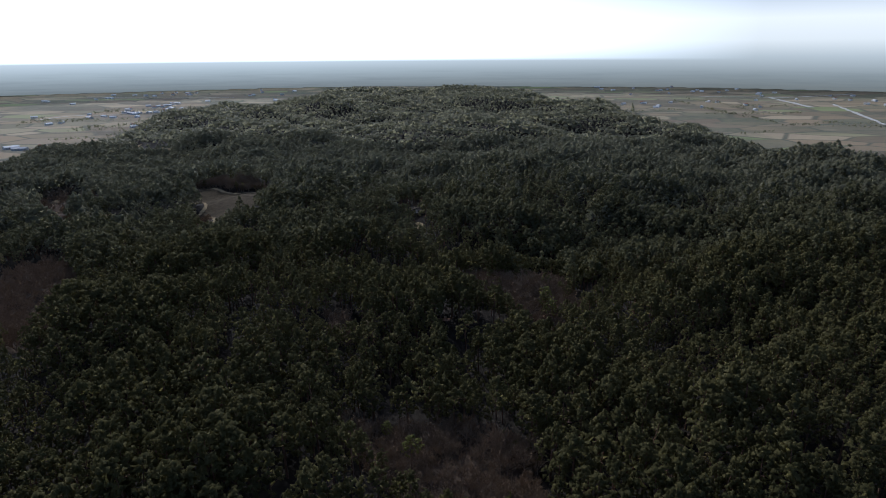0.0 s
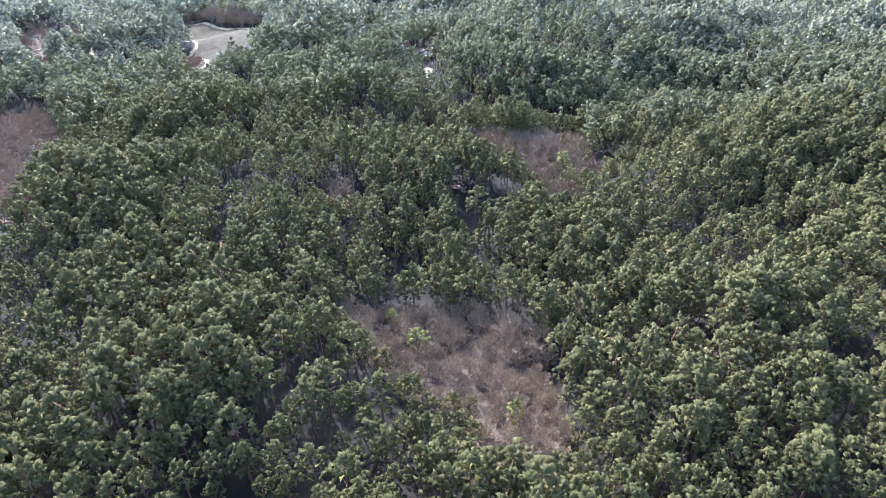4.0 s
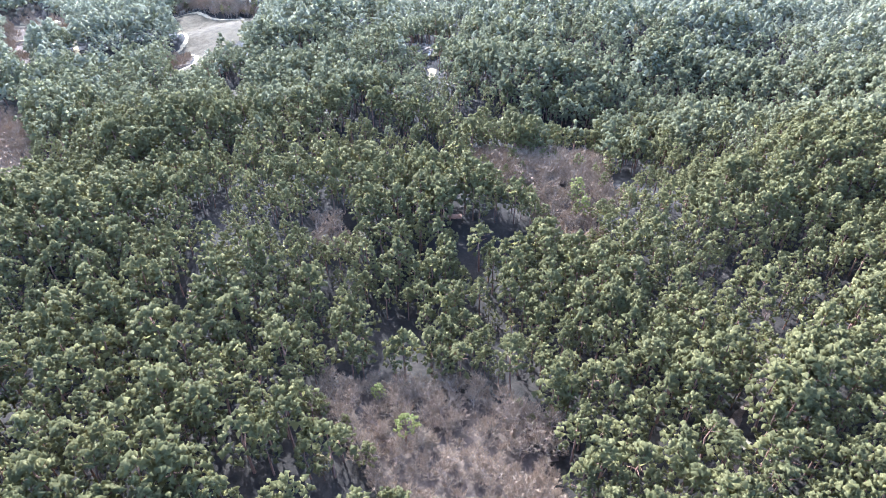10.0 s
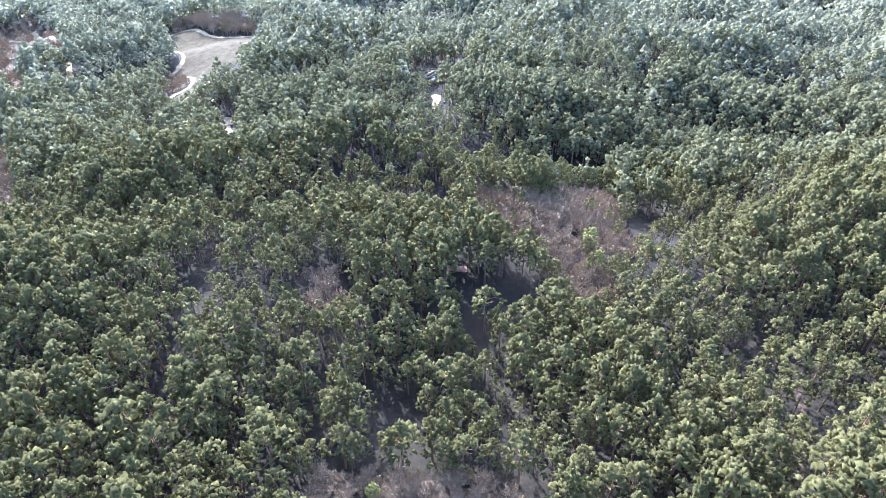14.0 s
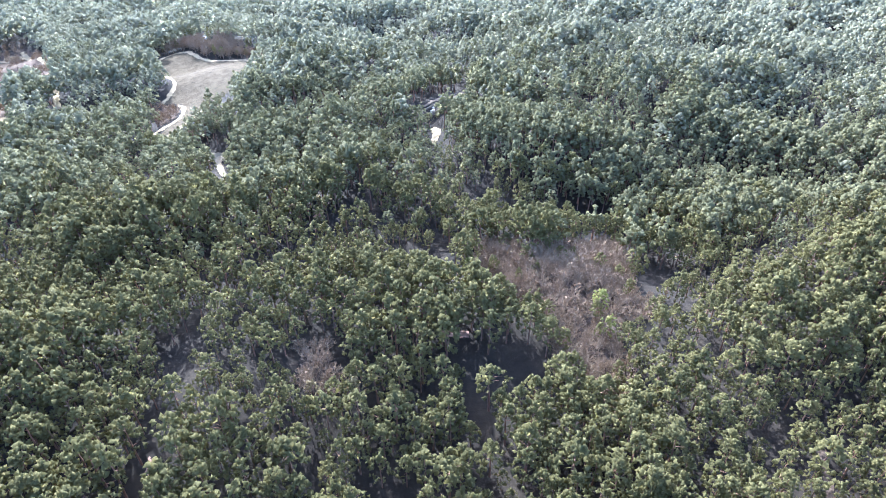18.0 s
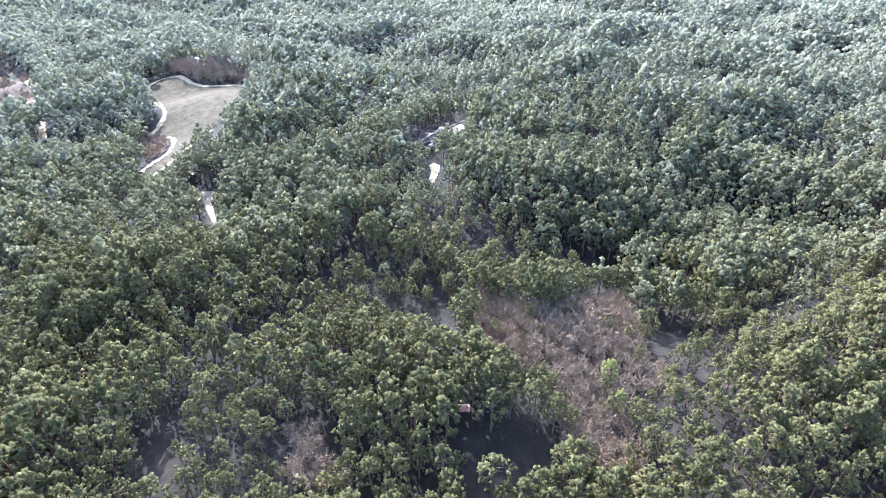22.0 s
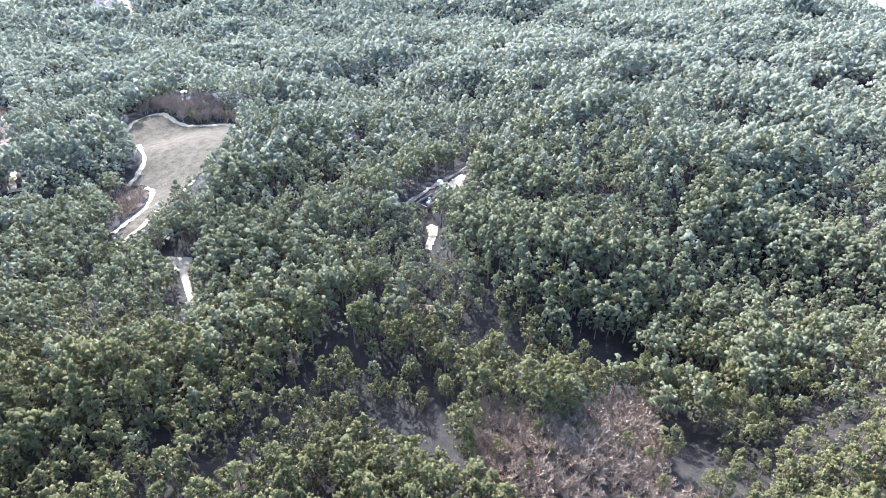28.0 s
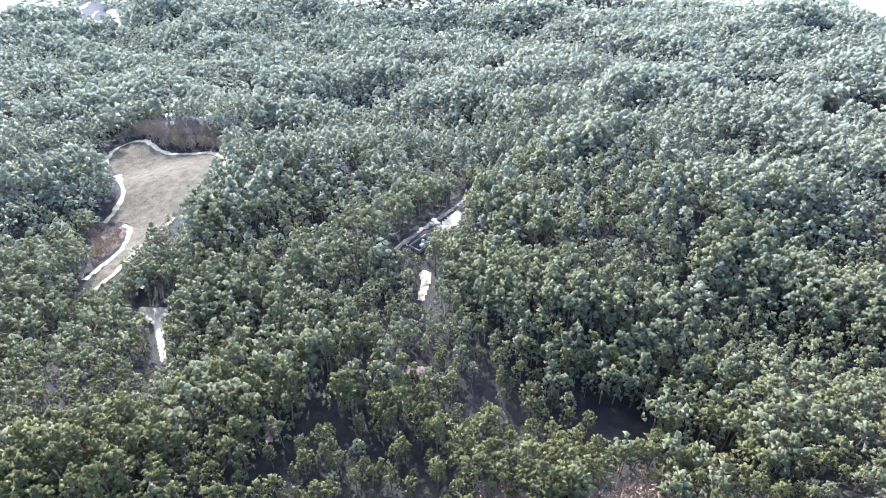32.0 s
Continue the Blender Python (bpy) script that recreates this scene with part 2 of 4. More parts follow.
def ripples(x, y):
    """Small spurs and gullies."""
    wx, wy = x + 14 * np.sin(y / 37.0 + 1.0), y + 14 * np.sin(x / 41.0 + 2.0)
    return (2.3 * np.sin(wx / 13.0 + wy / 31.0) + 2.5 * np.sin(wx / 21.0 - wy / 10.0 + 1.7) + 1.0 * np.sin(wx / 7.0 + 0.6) * np.sin(wy / 8.5))


def spurs(x, y):
    """The larger gullies of the far hill."""
    wx, wy = x + 45 * np.sin(y / 130.0 + 0.4), y + 40 * np.sin(x / 110.0 + 1.1)
    return 5.0 * np.sin(wx / 46.0 + wy / 95.0) + 4.0 * np.sin(wx / 75.0 - wy / 38.0 + 2.2) + 3.5 * np.sin(wx / 28.0 + wy / 24.0)


def ground(x, y):
    x, y = np.asarray(x, float), np.asarray(y, float)
    a, b, c = PLANE
    near = a + b * np.clip(x, -260, 260) + c * np.clip(y, -100, 520)
    for hx, hy, r, h in HUMPS:
        near = near + h * np.exp(-((x - hx) ** 2 + (y - hy) ** 2) / (2 * r * r))
    near = near + ripples(x, y) * (0.4 + 0.6 * ramp(280, 420, y))
    # the nearer spurs and gullies, told off on a lattice
    for j, row in enumerate(RELIEF):
        for i, h in enumerate(row):
            near = near + h * np.exp(-((x - (-126 + 29 * i)) ** 2 + (y - (82 + 29 * j)) ** 2) / (2 * 19.0 ** 2))
    # the far hill: a broad back that climbs to its top about 1300 m out
    top = 3 + 19 * ramp(520, 1150, y) + spurs(x, y) * ramp(420, 620, y) * (1 - 0.6 * ramp(900, 1150, y))
    hill = near + (top - near) * ramp(400, 560, y)
    # its flanks fall to the plain
    right = 268 - 178 * ramp(650, 1200, y) + 8 * np.sin(y / 70.0)
    left = -335 + 175 * ramp(700, 1250, y) + 10 * np.sin(y / 85.0 + 1)
    keep = (1 - ramp(right, right + 180, x)) * (1 - ramp(-left, -left + 230, -x)) * (1 - ramp(1180, 1650, y)) * (1 - ramp(150, 500, -y))
    r = np.hypot(x, y)
    plain = -62 + 14 * ramp(2500, 4800, r) + 2.0 * np.sin(x / 310.0) * np.sin(y / 270.0)
    return plain + (hill - plain) * keep

# ------------------------------------------------------------------ building helpers
rng = np.random.default_rng(7)


def mesh_of(name, verts, faces, mats, slots=None, rounded=False):
    """A mesh from arrays: verts n x 3, faces m x 3 or m x 4."""
    verts, faces = np.asarray(verts, np.float32), np.asarray(faces, np.int32)
    me = bpy.data.meshes.new(name)
    k = faces.shape[1]
    me.vertices.add(len(verts))
    me.vertices.foreach_set("co", verts.ravel())
    me.loops.add(faces.size)
    me.loops.foreach_set("vertex_index", faces.ravel())
    me.polygons.add(len(faces))
    me.polygons.foreach_set("loop_start", np.arange(0, faces.size, k, dtype=np.int32))
    for mt in mats:
        me.materials.append(mt)
    if slots is not None:
        me.polygons.foreach_set("material_index", np.asarray(slots, np.int32))
    me.update(calc_edges=True)
    me.polygons.foreach_set("use_smooth", np.full(len(faces), rounded))
    return me


def part(name, bm, material, parent, label=""):
    """A bmesh as one mesh object under a thing or a part."""
    me = bpy.data.meshes.new(name)
    bm.to_mesh(me)
    bm.free()
    me.materials.append(material)
    ob = new(name, me)
    ob.parent = parent
    if label:
        ob["label"] = label
    return ob


def piece(name, me, parent, label=""):
    ob = new(name, me)
    ob.parent = parent
    if label:
        ob["label"] = label
    return ob


def smooth(ob):
    ob.data.polygons.foreach_set("use_smooth", np.ones(len(ob.data.polygons), bool))
    return ob


def inside(poly, x, y):
    """Which of the points x, y lie in the polygon."""
    x, y = np.asarray(x), np.asarray(y)
    hit = np.zeros(x.shape, bool)
    for (x0, y0), (x1, y1) in zip(poly, poly[1:] + poly[:1]):
        cross = (y0 > y) != (y1 > y)
        hit ^= cross & (x < (x1 - x0) * (y - y0) / ((y1 - y0) if y1 != y0 else 1e-9) + x0)
    return hit


def near_line(line, x, y):
    """Distance of the points from a line of corners."""
    best = np.full(np.shape(x), 1e9)
    for (x0, y0), (x1, y1) in zip(line, line[1:]):
        dx, dy = x1 - x0, y1 - y0
        u = np.clip(((x - x0) * dx + (y - y0) * dy) / (dx * dx + dy * dy + 1e-9), 0, 1)
        best = np.minimum(best, np.hypot(x - x0 - u * dx, y - y0 - u * dy))
    return best


# ------------------------------------------------------------------ plan of the open places
CLEARING = [(-150.7, 352.2), (-154.0, 358.0), (-154.0, 367.5), (-150.4, 373.8), (-141.9, 372.3), (-134.8, 365.5), (-126.6, 360.6), (-116.5, 360.4), (-109.5, 364.2), (-100.8, 357.0), (-96.6, 347.6), (-94.8, 336.4), (-98.7, 321.4), (-103.0, 309.4), (-106.1, 295.0), (-106.5, 284.8), (-106.4, 271.4), (-109.9, 265.2), (-113.2, 264.7), (-113.2, 272.4), (-112.5, 283.2), (-113.8, 291.6), (-115.9, 301.3), (-121.0, 307.6), (-129.6, 308.7), (-128.2, 316.0), (-130.1, 327.5), (-143.6, 346.2)]
SAND_PATHS = [
    ([(-150.7, 352.2), (-154.0, 358.0), (-154.0, 367.5), (-150.4, 373.8), (-141.9, 372.3), (-134.8, 365.5), (-126.6, 360.6), (-116.5, 360.4), (-109.5, 364.2), (-100.8, 357.0), (-94.9, 338.7)], 2.2),
    ([(-143.0, 346.1), (-129.2, 325.7), (-128.2, 316.0), (-129.6, 308.7)], 2.2),
    ([(-121.2, 307.0), (-117.4, 304.4), (-115.0, 297.7), (-112.6, 286.7), (-115.5, 271.5)], 2.2),
    ([(-102.7, 308.5), (-105.6, 294.1), (-106.5, 284.8), (-106.5, 277.6), (-108.1, 271.3), (-110.3, 266.2)], 2.0),
]
ROAD_T = [(-94.8, 261.7), (-85.9, 262.3), (-83.6, 256.5), (-84.9, 255.8), (-74.6, 236.2), (-77.9, 238.6), (-87.9, 255.2), (-92.3, 256.6)]
BOWL = [(-23.9, 103.6), (-21.1, 109.9), (-12.9, 110.9), (-2.2, 113.4), (6.5, 111.8), (13.6, 106.3), (18.9, 104.0), (18.0, 96.1), (18.1, 87.5), (19.5, 75.5), (19.0, 70.0), (5.5, 69.5), (4.6, 75.4), (0.5, 84.6), (-8.2, 85.5), (-13.6, 93.2), (-18.0, 97.8)]
UPPER_BOWL = [(3.7, 204.5), (11.8, 203.1), (18.6, 198.2), (26.4, 203.3), (35.2, 209.9), (44.1, 211.5), (44.4, 197.7), (43.2, 185.0), (49.6, 184.5), (44.2, 176.8), (37.0, 174.7), (34.8, 166.9), (37.0, 161.1), (34.3, 153.3), (29.8, 146.3), (27.1, 154.7), (20.2, 156.7), (20.1, 167.4), (17.8, 174.7), (10.6, 179.3), (4.2, 183.5), (2.3, 191.4)]
LEFT_SCRUB = [(-174.4, 241.6), (-165.7, 248.9), (-152.3, 237.7), (-121.0, 189.3), (-111.8, 169.0), (-103.9, 149.0), (-103.1, 134.8), (-190.0, 200.0)]
LONE_SCRUB = [(-33.5, 157.3), (-26.1, 158.6), (-22.6, 148.0), (-25.5, 144.3), (-30.4, 146.5)]
SCRUB_BY_CLEARING = [(-127.3, 294.3), (-129.1, 307.6), (-121.2, 307.0), (-117.4, 302.5), (-115.2, 291.9), (-115.9, 285.5), (-117.4, 279.9)]
SCRUB_ABOVE = [(-156.0, 372.0), (-150.0, 384.0), (-135.0, 385.0), (-120.0, 379.0), (-106.0, 376.0), (-98.0, 368.0), (-101.0, 359.5), (-109.5, 366.0), (-117.0, 362.5), (-127.0, 362.5), (-135.0, 367.0), (-142.0, 374.5), (-150.0, 375.5)]
PALE_GROUND = [(-9.7, 298.8), (-6.3, 307.8), (-2.1, 317.1), (0.0, 311.7), (-1.2, 303.9), (-5.8, 297.4), (-8.6, 296.1)]
TRACK = [(-21.2, 285.5), (-18.4, 290.2), (-15.0, 295.0), (-11.0, 302.5), (-5.6, 313.0), (-1.8, 326.0), (2.6, 333.4)]
PATCH = [(-11.7, 278.8), (-9.2, 277.5), (-9.2, 272.3), (-10.6, 263.1), (-12.6, 264.1), (-12.4, 273.1), (-13.3, 276.9)]
FAR_CLEARING = [(-335.0, 657.0), (-328.8, 670.4), (-302.1, 643.7), (-280.1, 623.5), (-260.4, 588.5), (-273.1, 591.6), (-287.8, 598.7), (-300.5, 605.7)]
HAMLET = [(-275.0, 403.3), (-266.5, 424.9), (-214.7, 379.2), (-192.0, 335.9), (-205.5, 329.8), (-185.2, 289.2), (-196.0, 290.4)]
RIGHT_ROAD = [(67.0, 141.1), (63.2, 127.0), (61.3, 121.4), (55.1, 112.7), (50.5, 107.1), (46.0, 101.7), (45.7, 97.9), (44.7, 92.5)]
RIGHT_PATCH = [(44.2, 102.6), (47.1, 102.6), (48.6, 99.0), (47.0, 97.6), (45.2, 98.8)]
FOREST_TRACK = [(-17.4, 240.5), (-31.1, 223.8), (-40.3, 196.3), (-47.5, 175.0), (-53.3, 165.5), (-53.2, 151.0), (-51.6, 134.8), (-49.4, 124.9), (-49.8, 115.6)]
SOIL_PATCHES = [
    [(-13.6, 239.0), (-8.0, 239.4), (-7.4, 235.8), (-13.0, 235.0)],
    [(-44.7, 219.6), (-41.0, 219.7), (-39.6, 214.0), (-42.6, 213.3)],
    [(-53.2, 130.8), (-51.0, 130.6), (-50.2, 127.5), (-52.3, 127.5)],
    [(25.6, 116.6), (28.3, 116.6), (28.0, 114.6), (25.4, 114.6)],
    [(-2.8, 170.4), (2.0, 170.5), (2.0, 167.8), (-2.7, 167.7)],
]
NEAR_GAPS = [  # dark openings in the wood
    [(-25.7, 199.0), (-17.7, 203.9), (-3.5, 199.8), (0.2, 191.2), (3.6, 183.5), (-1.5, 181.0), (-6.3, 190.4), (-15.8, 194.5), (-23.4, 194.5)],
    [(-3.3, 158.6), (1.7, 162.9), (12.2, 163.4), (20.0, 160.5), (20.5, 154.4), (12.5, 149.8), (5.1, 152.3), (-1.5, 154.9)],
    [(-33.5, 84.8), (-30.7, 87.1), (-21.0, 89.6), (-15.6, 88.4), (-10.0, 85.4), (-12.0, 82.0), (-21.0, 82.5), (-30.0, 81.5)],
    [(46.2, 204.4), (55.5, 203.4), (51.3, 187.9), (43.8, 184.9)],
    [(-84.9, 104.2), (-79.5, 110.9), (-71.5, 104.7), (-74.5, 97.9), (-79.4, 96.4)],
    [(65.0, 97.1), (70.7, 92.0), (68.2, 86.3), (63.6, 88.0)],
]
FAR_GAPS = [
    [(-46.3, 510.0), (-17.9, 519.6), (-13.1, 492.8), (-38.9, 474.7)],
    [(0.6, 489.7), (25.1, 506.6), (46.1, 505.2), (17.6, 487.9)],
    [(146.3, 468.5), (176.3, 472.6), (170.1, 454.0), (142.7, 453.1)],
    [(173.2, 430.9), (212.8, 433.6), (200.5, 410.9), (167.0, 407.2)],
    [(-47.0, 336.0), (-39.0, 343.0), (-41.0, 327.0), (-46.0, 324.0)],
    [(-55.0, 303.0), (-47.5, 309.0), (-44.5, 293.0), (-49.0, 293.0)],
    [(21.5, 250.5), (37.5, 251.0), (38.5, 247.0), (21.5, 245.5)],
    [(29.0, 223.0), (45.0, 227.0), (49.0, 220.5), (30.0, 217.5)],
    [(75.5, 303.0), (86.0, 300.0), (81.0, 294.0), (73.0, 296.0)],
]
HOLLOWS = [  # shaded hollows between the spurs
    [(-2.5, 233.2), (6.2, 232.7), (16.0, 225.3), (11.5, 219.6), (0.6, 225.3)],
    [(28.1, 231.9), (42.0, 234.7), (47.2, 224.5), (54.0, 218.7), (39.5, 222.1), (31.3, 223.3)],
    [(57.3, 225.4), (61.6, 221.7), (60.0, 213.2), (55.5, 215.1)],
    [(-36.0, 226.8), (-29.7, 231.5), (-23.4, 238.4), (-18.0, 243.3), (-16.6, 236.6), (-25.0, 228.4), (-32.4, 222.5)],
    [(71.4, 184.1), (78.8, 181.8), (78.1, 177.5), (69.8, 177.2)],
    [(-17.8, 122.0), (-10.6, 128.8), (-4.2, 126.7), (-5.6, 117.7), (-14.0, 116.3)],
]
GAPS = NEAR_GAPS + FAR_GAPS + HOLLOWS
LOWER_SCRUB = [(-103.0, 269.0), (-97.0, 264.0), (-93.0, 278.0), (-97.0, 291.0), (-101.0, 284.0)]
OPEN_AREAS = [CLEARING, ROAD_T, BOWL, UPPER_BOWL, LEFT_SCRUB, LONE_SCRUB, SCRUB_BY_CLEARING, SCRUB_ABOVE, PATCH, FAR_CLEARING, HAMLET, PALE_GROUND, RIGHT_PATCH] + GAPS + SOIL_PATCHES
OPEN_LINES = [(TRACK, 3.4), (RIGHT_ROAD, 1.5), (FOREST_TRACK, 1.9)]
BARE_AREAS = [(BOWL, 2.3), (UPPER_BOWL, 2.05), (LEFT_SCRUB, 3.2), (LONE_SCRUB, 2.2), (SCRUB_BY_CLEARING, 3.0), (SCRUB_ABOVE, 2.6), (LOWER_SCRUB, 2.1), (HAMLET, 5.5)]
# open ground that shows from the air (x, y, half the width kept free), by the part of the flight that sees it
FROM_LAST = [(-11.2, 276.3, 2.8), (-8.4, 299.4, 3.3), (-5.6, 301.9, 3.3), (-3.0, 308.5, 3.3), (2.2, 335.4, 2.8), (-11.3, 268.5, 2.8), (-17.6, 286.2, 3.3), (-13.4, 290.3, 3.8), (-8.5, 301.1, 3.3), (-1.2, 318.9, 2.8), (-92.2, 259.3, 2.5), (-87.0, 259.4, 2.5), (-85.6, 253.0, 2.8), (-81.1, 245.4, 2.8), (-77.1, 239.1, 2.4), (-104.8, 303.4, 1.9), (-107.4, 289.8, 1.9), (-109.0, 269.2, 3.8), (-112.1, 266.2, 2.8), (-96.8, 343.3, 1.9), (-127.8, 312.2, 3.8), (-151.4, 356.4, 2.8), (-115.7, 297.8, 2.8), (-148.8, 411.1, 1.9), (64.3, 563.9, 2.4), (-301.2, 611.7, 2.8), (-290.5, 609.2, 2.8), (-266.7, 598.0, 2.8), (-238.4, 418.6, 2.8), (-10.4, 237.0, 1.0), (-42.0, 216.5, 0.8)]
FROM_FIRST = [(-145.7, 364.2, 3.2), (-131.2, 362.5, 3.2), (-108.0, 333.2, 3.2), (-109.3, 365.1, 3.2), (-121.8, 321.8, 3.2), (-111.3, 314.9, 3.2), (-103.9, 318.9, 3.2), (-99.4, 313.0, 3.2), (-114.3, 305.3, 3.2)]
FROM_EARLY = [(-144.5, 363.6, 3.2), (-112.7, 335.7, 3.2), (-104.1, 341.6, 3.2), (-117.9, 317.8, 3.2), (-109.6, 280.3, 3.2), (-85.8, 264.4, 3.2), (-12.1, 277.0, 2.6), (-12.4, 289.6, 2.8), (-11.0, 268.0, 2.6), (-4.5, 311.0, 2.6), (-80.5, 246.0, 2.6), (-52, 129, 1.6), (27, 115.6, 1.5), (46.5, 100.2, 3.0), (54, 111.5, 1.2), (61, 121, 1.2), (-263.9, 401.6, 3.0), (-253.4, 407.6, 3.0), (-236.0, 360.3, 3.0), (-198.8, 343.0, 3.0), (-190.1, 294.4, 3.0), (-169.5, 303.6, 3.0), (63.2, 127.0, 1.0)]
FROM_LATE = [(-12.1, 275.2, 1.8), (-86.5, 261.0, 3.2), (-10.4, 238.5, 0.8), (0, 169, 0.8)]
SIGHT_LINES = [(x, y, *eye, half) for eye, seen in (((1.2, 130.0, 137.9), FROM_LAST), ((-0.0, 0.0, 100.0), FROM_FIRST), ((2.2, 49.0, 110.6), FROM_EARLY), ((0.2, 83.8, 125.4), FROM_LATE)) for x, y, half in seen]
FAR_PATHS = [
    ([(-266.9, 400.6), (-260.9, 402.6)], 1.7),
    ([(-256.4, 406.6), (-250.4, 408.6)], 1.7),
    ([(-239.0, 359.3), (-233.0, 361.3)], 1.7),
    ([(-201.8, 342.0), (-195.8, 344.0)], 1.7),
    ([(-193.1, 293.4), (-187.1, 295.4)], 1.7),
    ([(-172.5, 302.6), (-166.5, 304.6)], 1.7),
    ([(-331.3, 650.1), (-330.2, 671.1)], 6),
    ([(-296.3, 599.4), (-304.0, 618.1), (-307.4, 641.0)], 3.5),
    ([(-290.4, 602.1), (-292.6, 616.5)], 5),
    ([(-294.1, 634.6), (-278.8, 618.6), (-261.9, 588.9)], 6),
    ([(-259.3, 413.1), (-232.5, 386.9), (-216.6, 373.3), (-190.3, 334.0), (-170.4, 302.0)], 2.4),
    ([(-207.3, 336.6), (-195.9, 334.5)], 2.4),
    ([(-265.7, 405.2), (-253.4, 409.5)], 3),
    ([(-190.4, 296.3), (-186.6, 287.3)], 3.5),
]
LONE_PINES = [(-6.3, 99.1, 0.72, 1.1), (20.3, 107.9, 0.75, 1.1), (10.6, 82.4, 0.72, 0.8), (-18.9, 118.3, 0.6, 1), (-11.5, 107.0, 0.5, 1.1), (-20.3, 101.0, 0.5, 1), (1.5, 189.6, 0.7, 1), (32.1, 176.5, 0.8, 1.1), (32.6, 169.0, 0.75, 1.1), (28.5, 211.0, 0.6, 1), (20.6, 208.6, 0.6, 1)]
DEAD_PINES = [(-11.5, 226.1, 0.8), (-40.8, 214.5, 0.75), (72.4, 298.8, 0.8), (-9.8, 326.9, 0.8), (-19.9, 146.5, 0.75), (-27.3, 144.9, 0.6), (60.8, 108.1, 0.8), (-17.4, 89.6, 0.6), (46.2, 89.9, 0.7)]
HUTS = [(-147.4, 408.0), (63.9, 560.1)]
PLAIN_ROADS = [
    ([(1124.8, 2162.8), (1086.2, 1948.4), (1047.3, 1770.6)], 14.0), ([(1175.0, 1883.1), (1055.7, 1576.1), (967.8, 1351.1)], 10.0),
    ([(-1002.2, 1524.5), (-981.3, 1657.5), (-872.5, 1650.5), (-849.4, 1727.6)], 9.0), ([(1500, 2300), (1180, 2150), (900, 2200)], 9.0), ([(-1300, 2300), (-1000, 2250), (-760, 2300)], 8.0),
]
SETTLEMENTS = [  # x, y, buildings, spread
    (-825, 1726, 9, 45), (-849, 1908, 9, 60), (-640, 1378, 6, 35), (-700, 2400, 6, 90), (-1056, 2430, 6, 90), (-705, 1019, 3, 25), (-1177, 2169, 5, 90),
    (-909, 1582, 5, 60), (744, 2500, 5, 100), (1082, 2450, 5, 100), (1243, 2313, 4, 100), (1363, 2002, 4, 60), (628, 1839, 5, 60), (882, 1888, 4, 70),
]

# ------------------------------------------------------------------ ground
def grid_axis(inner, step, outer, n):
    a = np.arange(-inner, inner + step / 2, step)
    out = inner + (outer - inner) * (np.linspace(0, 1, n + 1)[1:]) ** 1.8
    return np.concatenate([-out[::-1], a, out])


gx = grid_axis(260, 4.0, 4700, 60)
gy_near = np.arange(40, 480, 4.0)
gy_far = 480 + 4320 * np.linspace(0, 1, 140) ** 1.7
gy = np.concatenate([-np.linspace(900, 0, 24), [15, 30], gy_near, gy_far])
GX, GY = np.meshgrid(gx, gy)
GZ = ground(GX, GY)
nx, ny = len(gx), len(gy)
idx = np.arange(nx * ny).reshape(ny, nx)
quads = np.stack([idx[:-1, :-1], idx[:-1, 1:], idx[1:, 1:], idx[1:, :-1]], -1).reshape(-1, 4)
reach = np.hypot(GX, GY).ravel()[quads].min(axis=1)
quads = quads[reach < 2890]
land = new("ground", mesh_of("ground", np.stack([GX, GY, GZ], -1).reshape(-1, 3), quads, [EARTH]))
tagged(smooth(land), "brown leaf-littered hillside falling to a plain of winter fields", "ground", kind="structure")

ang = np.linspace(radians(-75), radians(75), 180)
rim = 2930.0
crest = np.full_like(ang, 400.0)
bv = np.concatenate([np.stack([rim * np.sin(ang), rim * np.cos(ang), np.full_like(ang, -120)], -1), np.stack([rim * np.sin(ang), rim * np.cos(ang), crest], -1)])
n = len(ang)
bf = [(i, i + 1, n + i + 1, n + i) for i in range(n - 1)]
tagged(new("backdrop", mesh_of("backdrop", bv, bf, [distance_haze()])), "glowing backdrop painted with pale hazy far land and bright misty sky along the horizon", "backdrop", kind="structure")

# ------------------------------------------------------------------ trees: shapes


def turn_to(axis):
    """A frame whose third row is the axis."""
    a = axis / np.linalg.norm(axis)
    u = np.cross(a, (0.0, 0.0, 1.0) if abs(a[2]) < 0.9 else (1.0, 0.0, 0.0))
    u /= np.linalg.norm(u)
    return u, np.cross(a, u), a


def tuft(p, axis, r, k, g, lift=0.6, notch=0.5):
    """A spray of needles: a jagged cup of 2k triangles, its tips reaching out and up."""
    u, v, a = turn_to(axis)
    n_ring = np.arange(2 * k)
    th = n_ring * math.pi / k + g.uniform(0, 6.28) + g.normal(0, 0.12, 2 * k)
    long = n_ring % 2 == 0
    rad = np.where(long, 1.0, notch) * r * g.uniform(0.7, 1.25, 2 * k)
    rise = np.where(long, lift, 0.12) * r * g.uniform(0.3, 1.5, 2 * k)
    ring = p + np.outer(np.cos(th) * rad, u) + np.outer(np.sin(th) * rad, v) + np.outer(rise, a)
    verts = np.vstack([p + a * 0.1 * r, ring])
    faces = [(0, 1 + i, 1 + (i + 1) % (2 * k)) for i in range(2 * k)]
    return verts, np.array(faces)


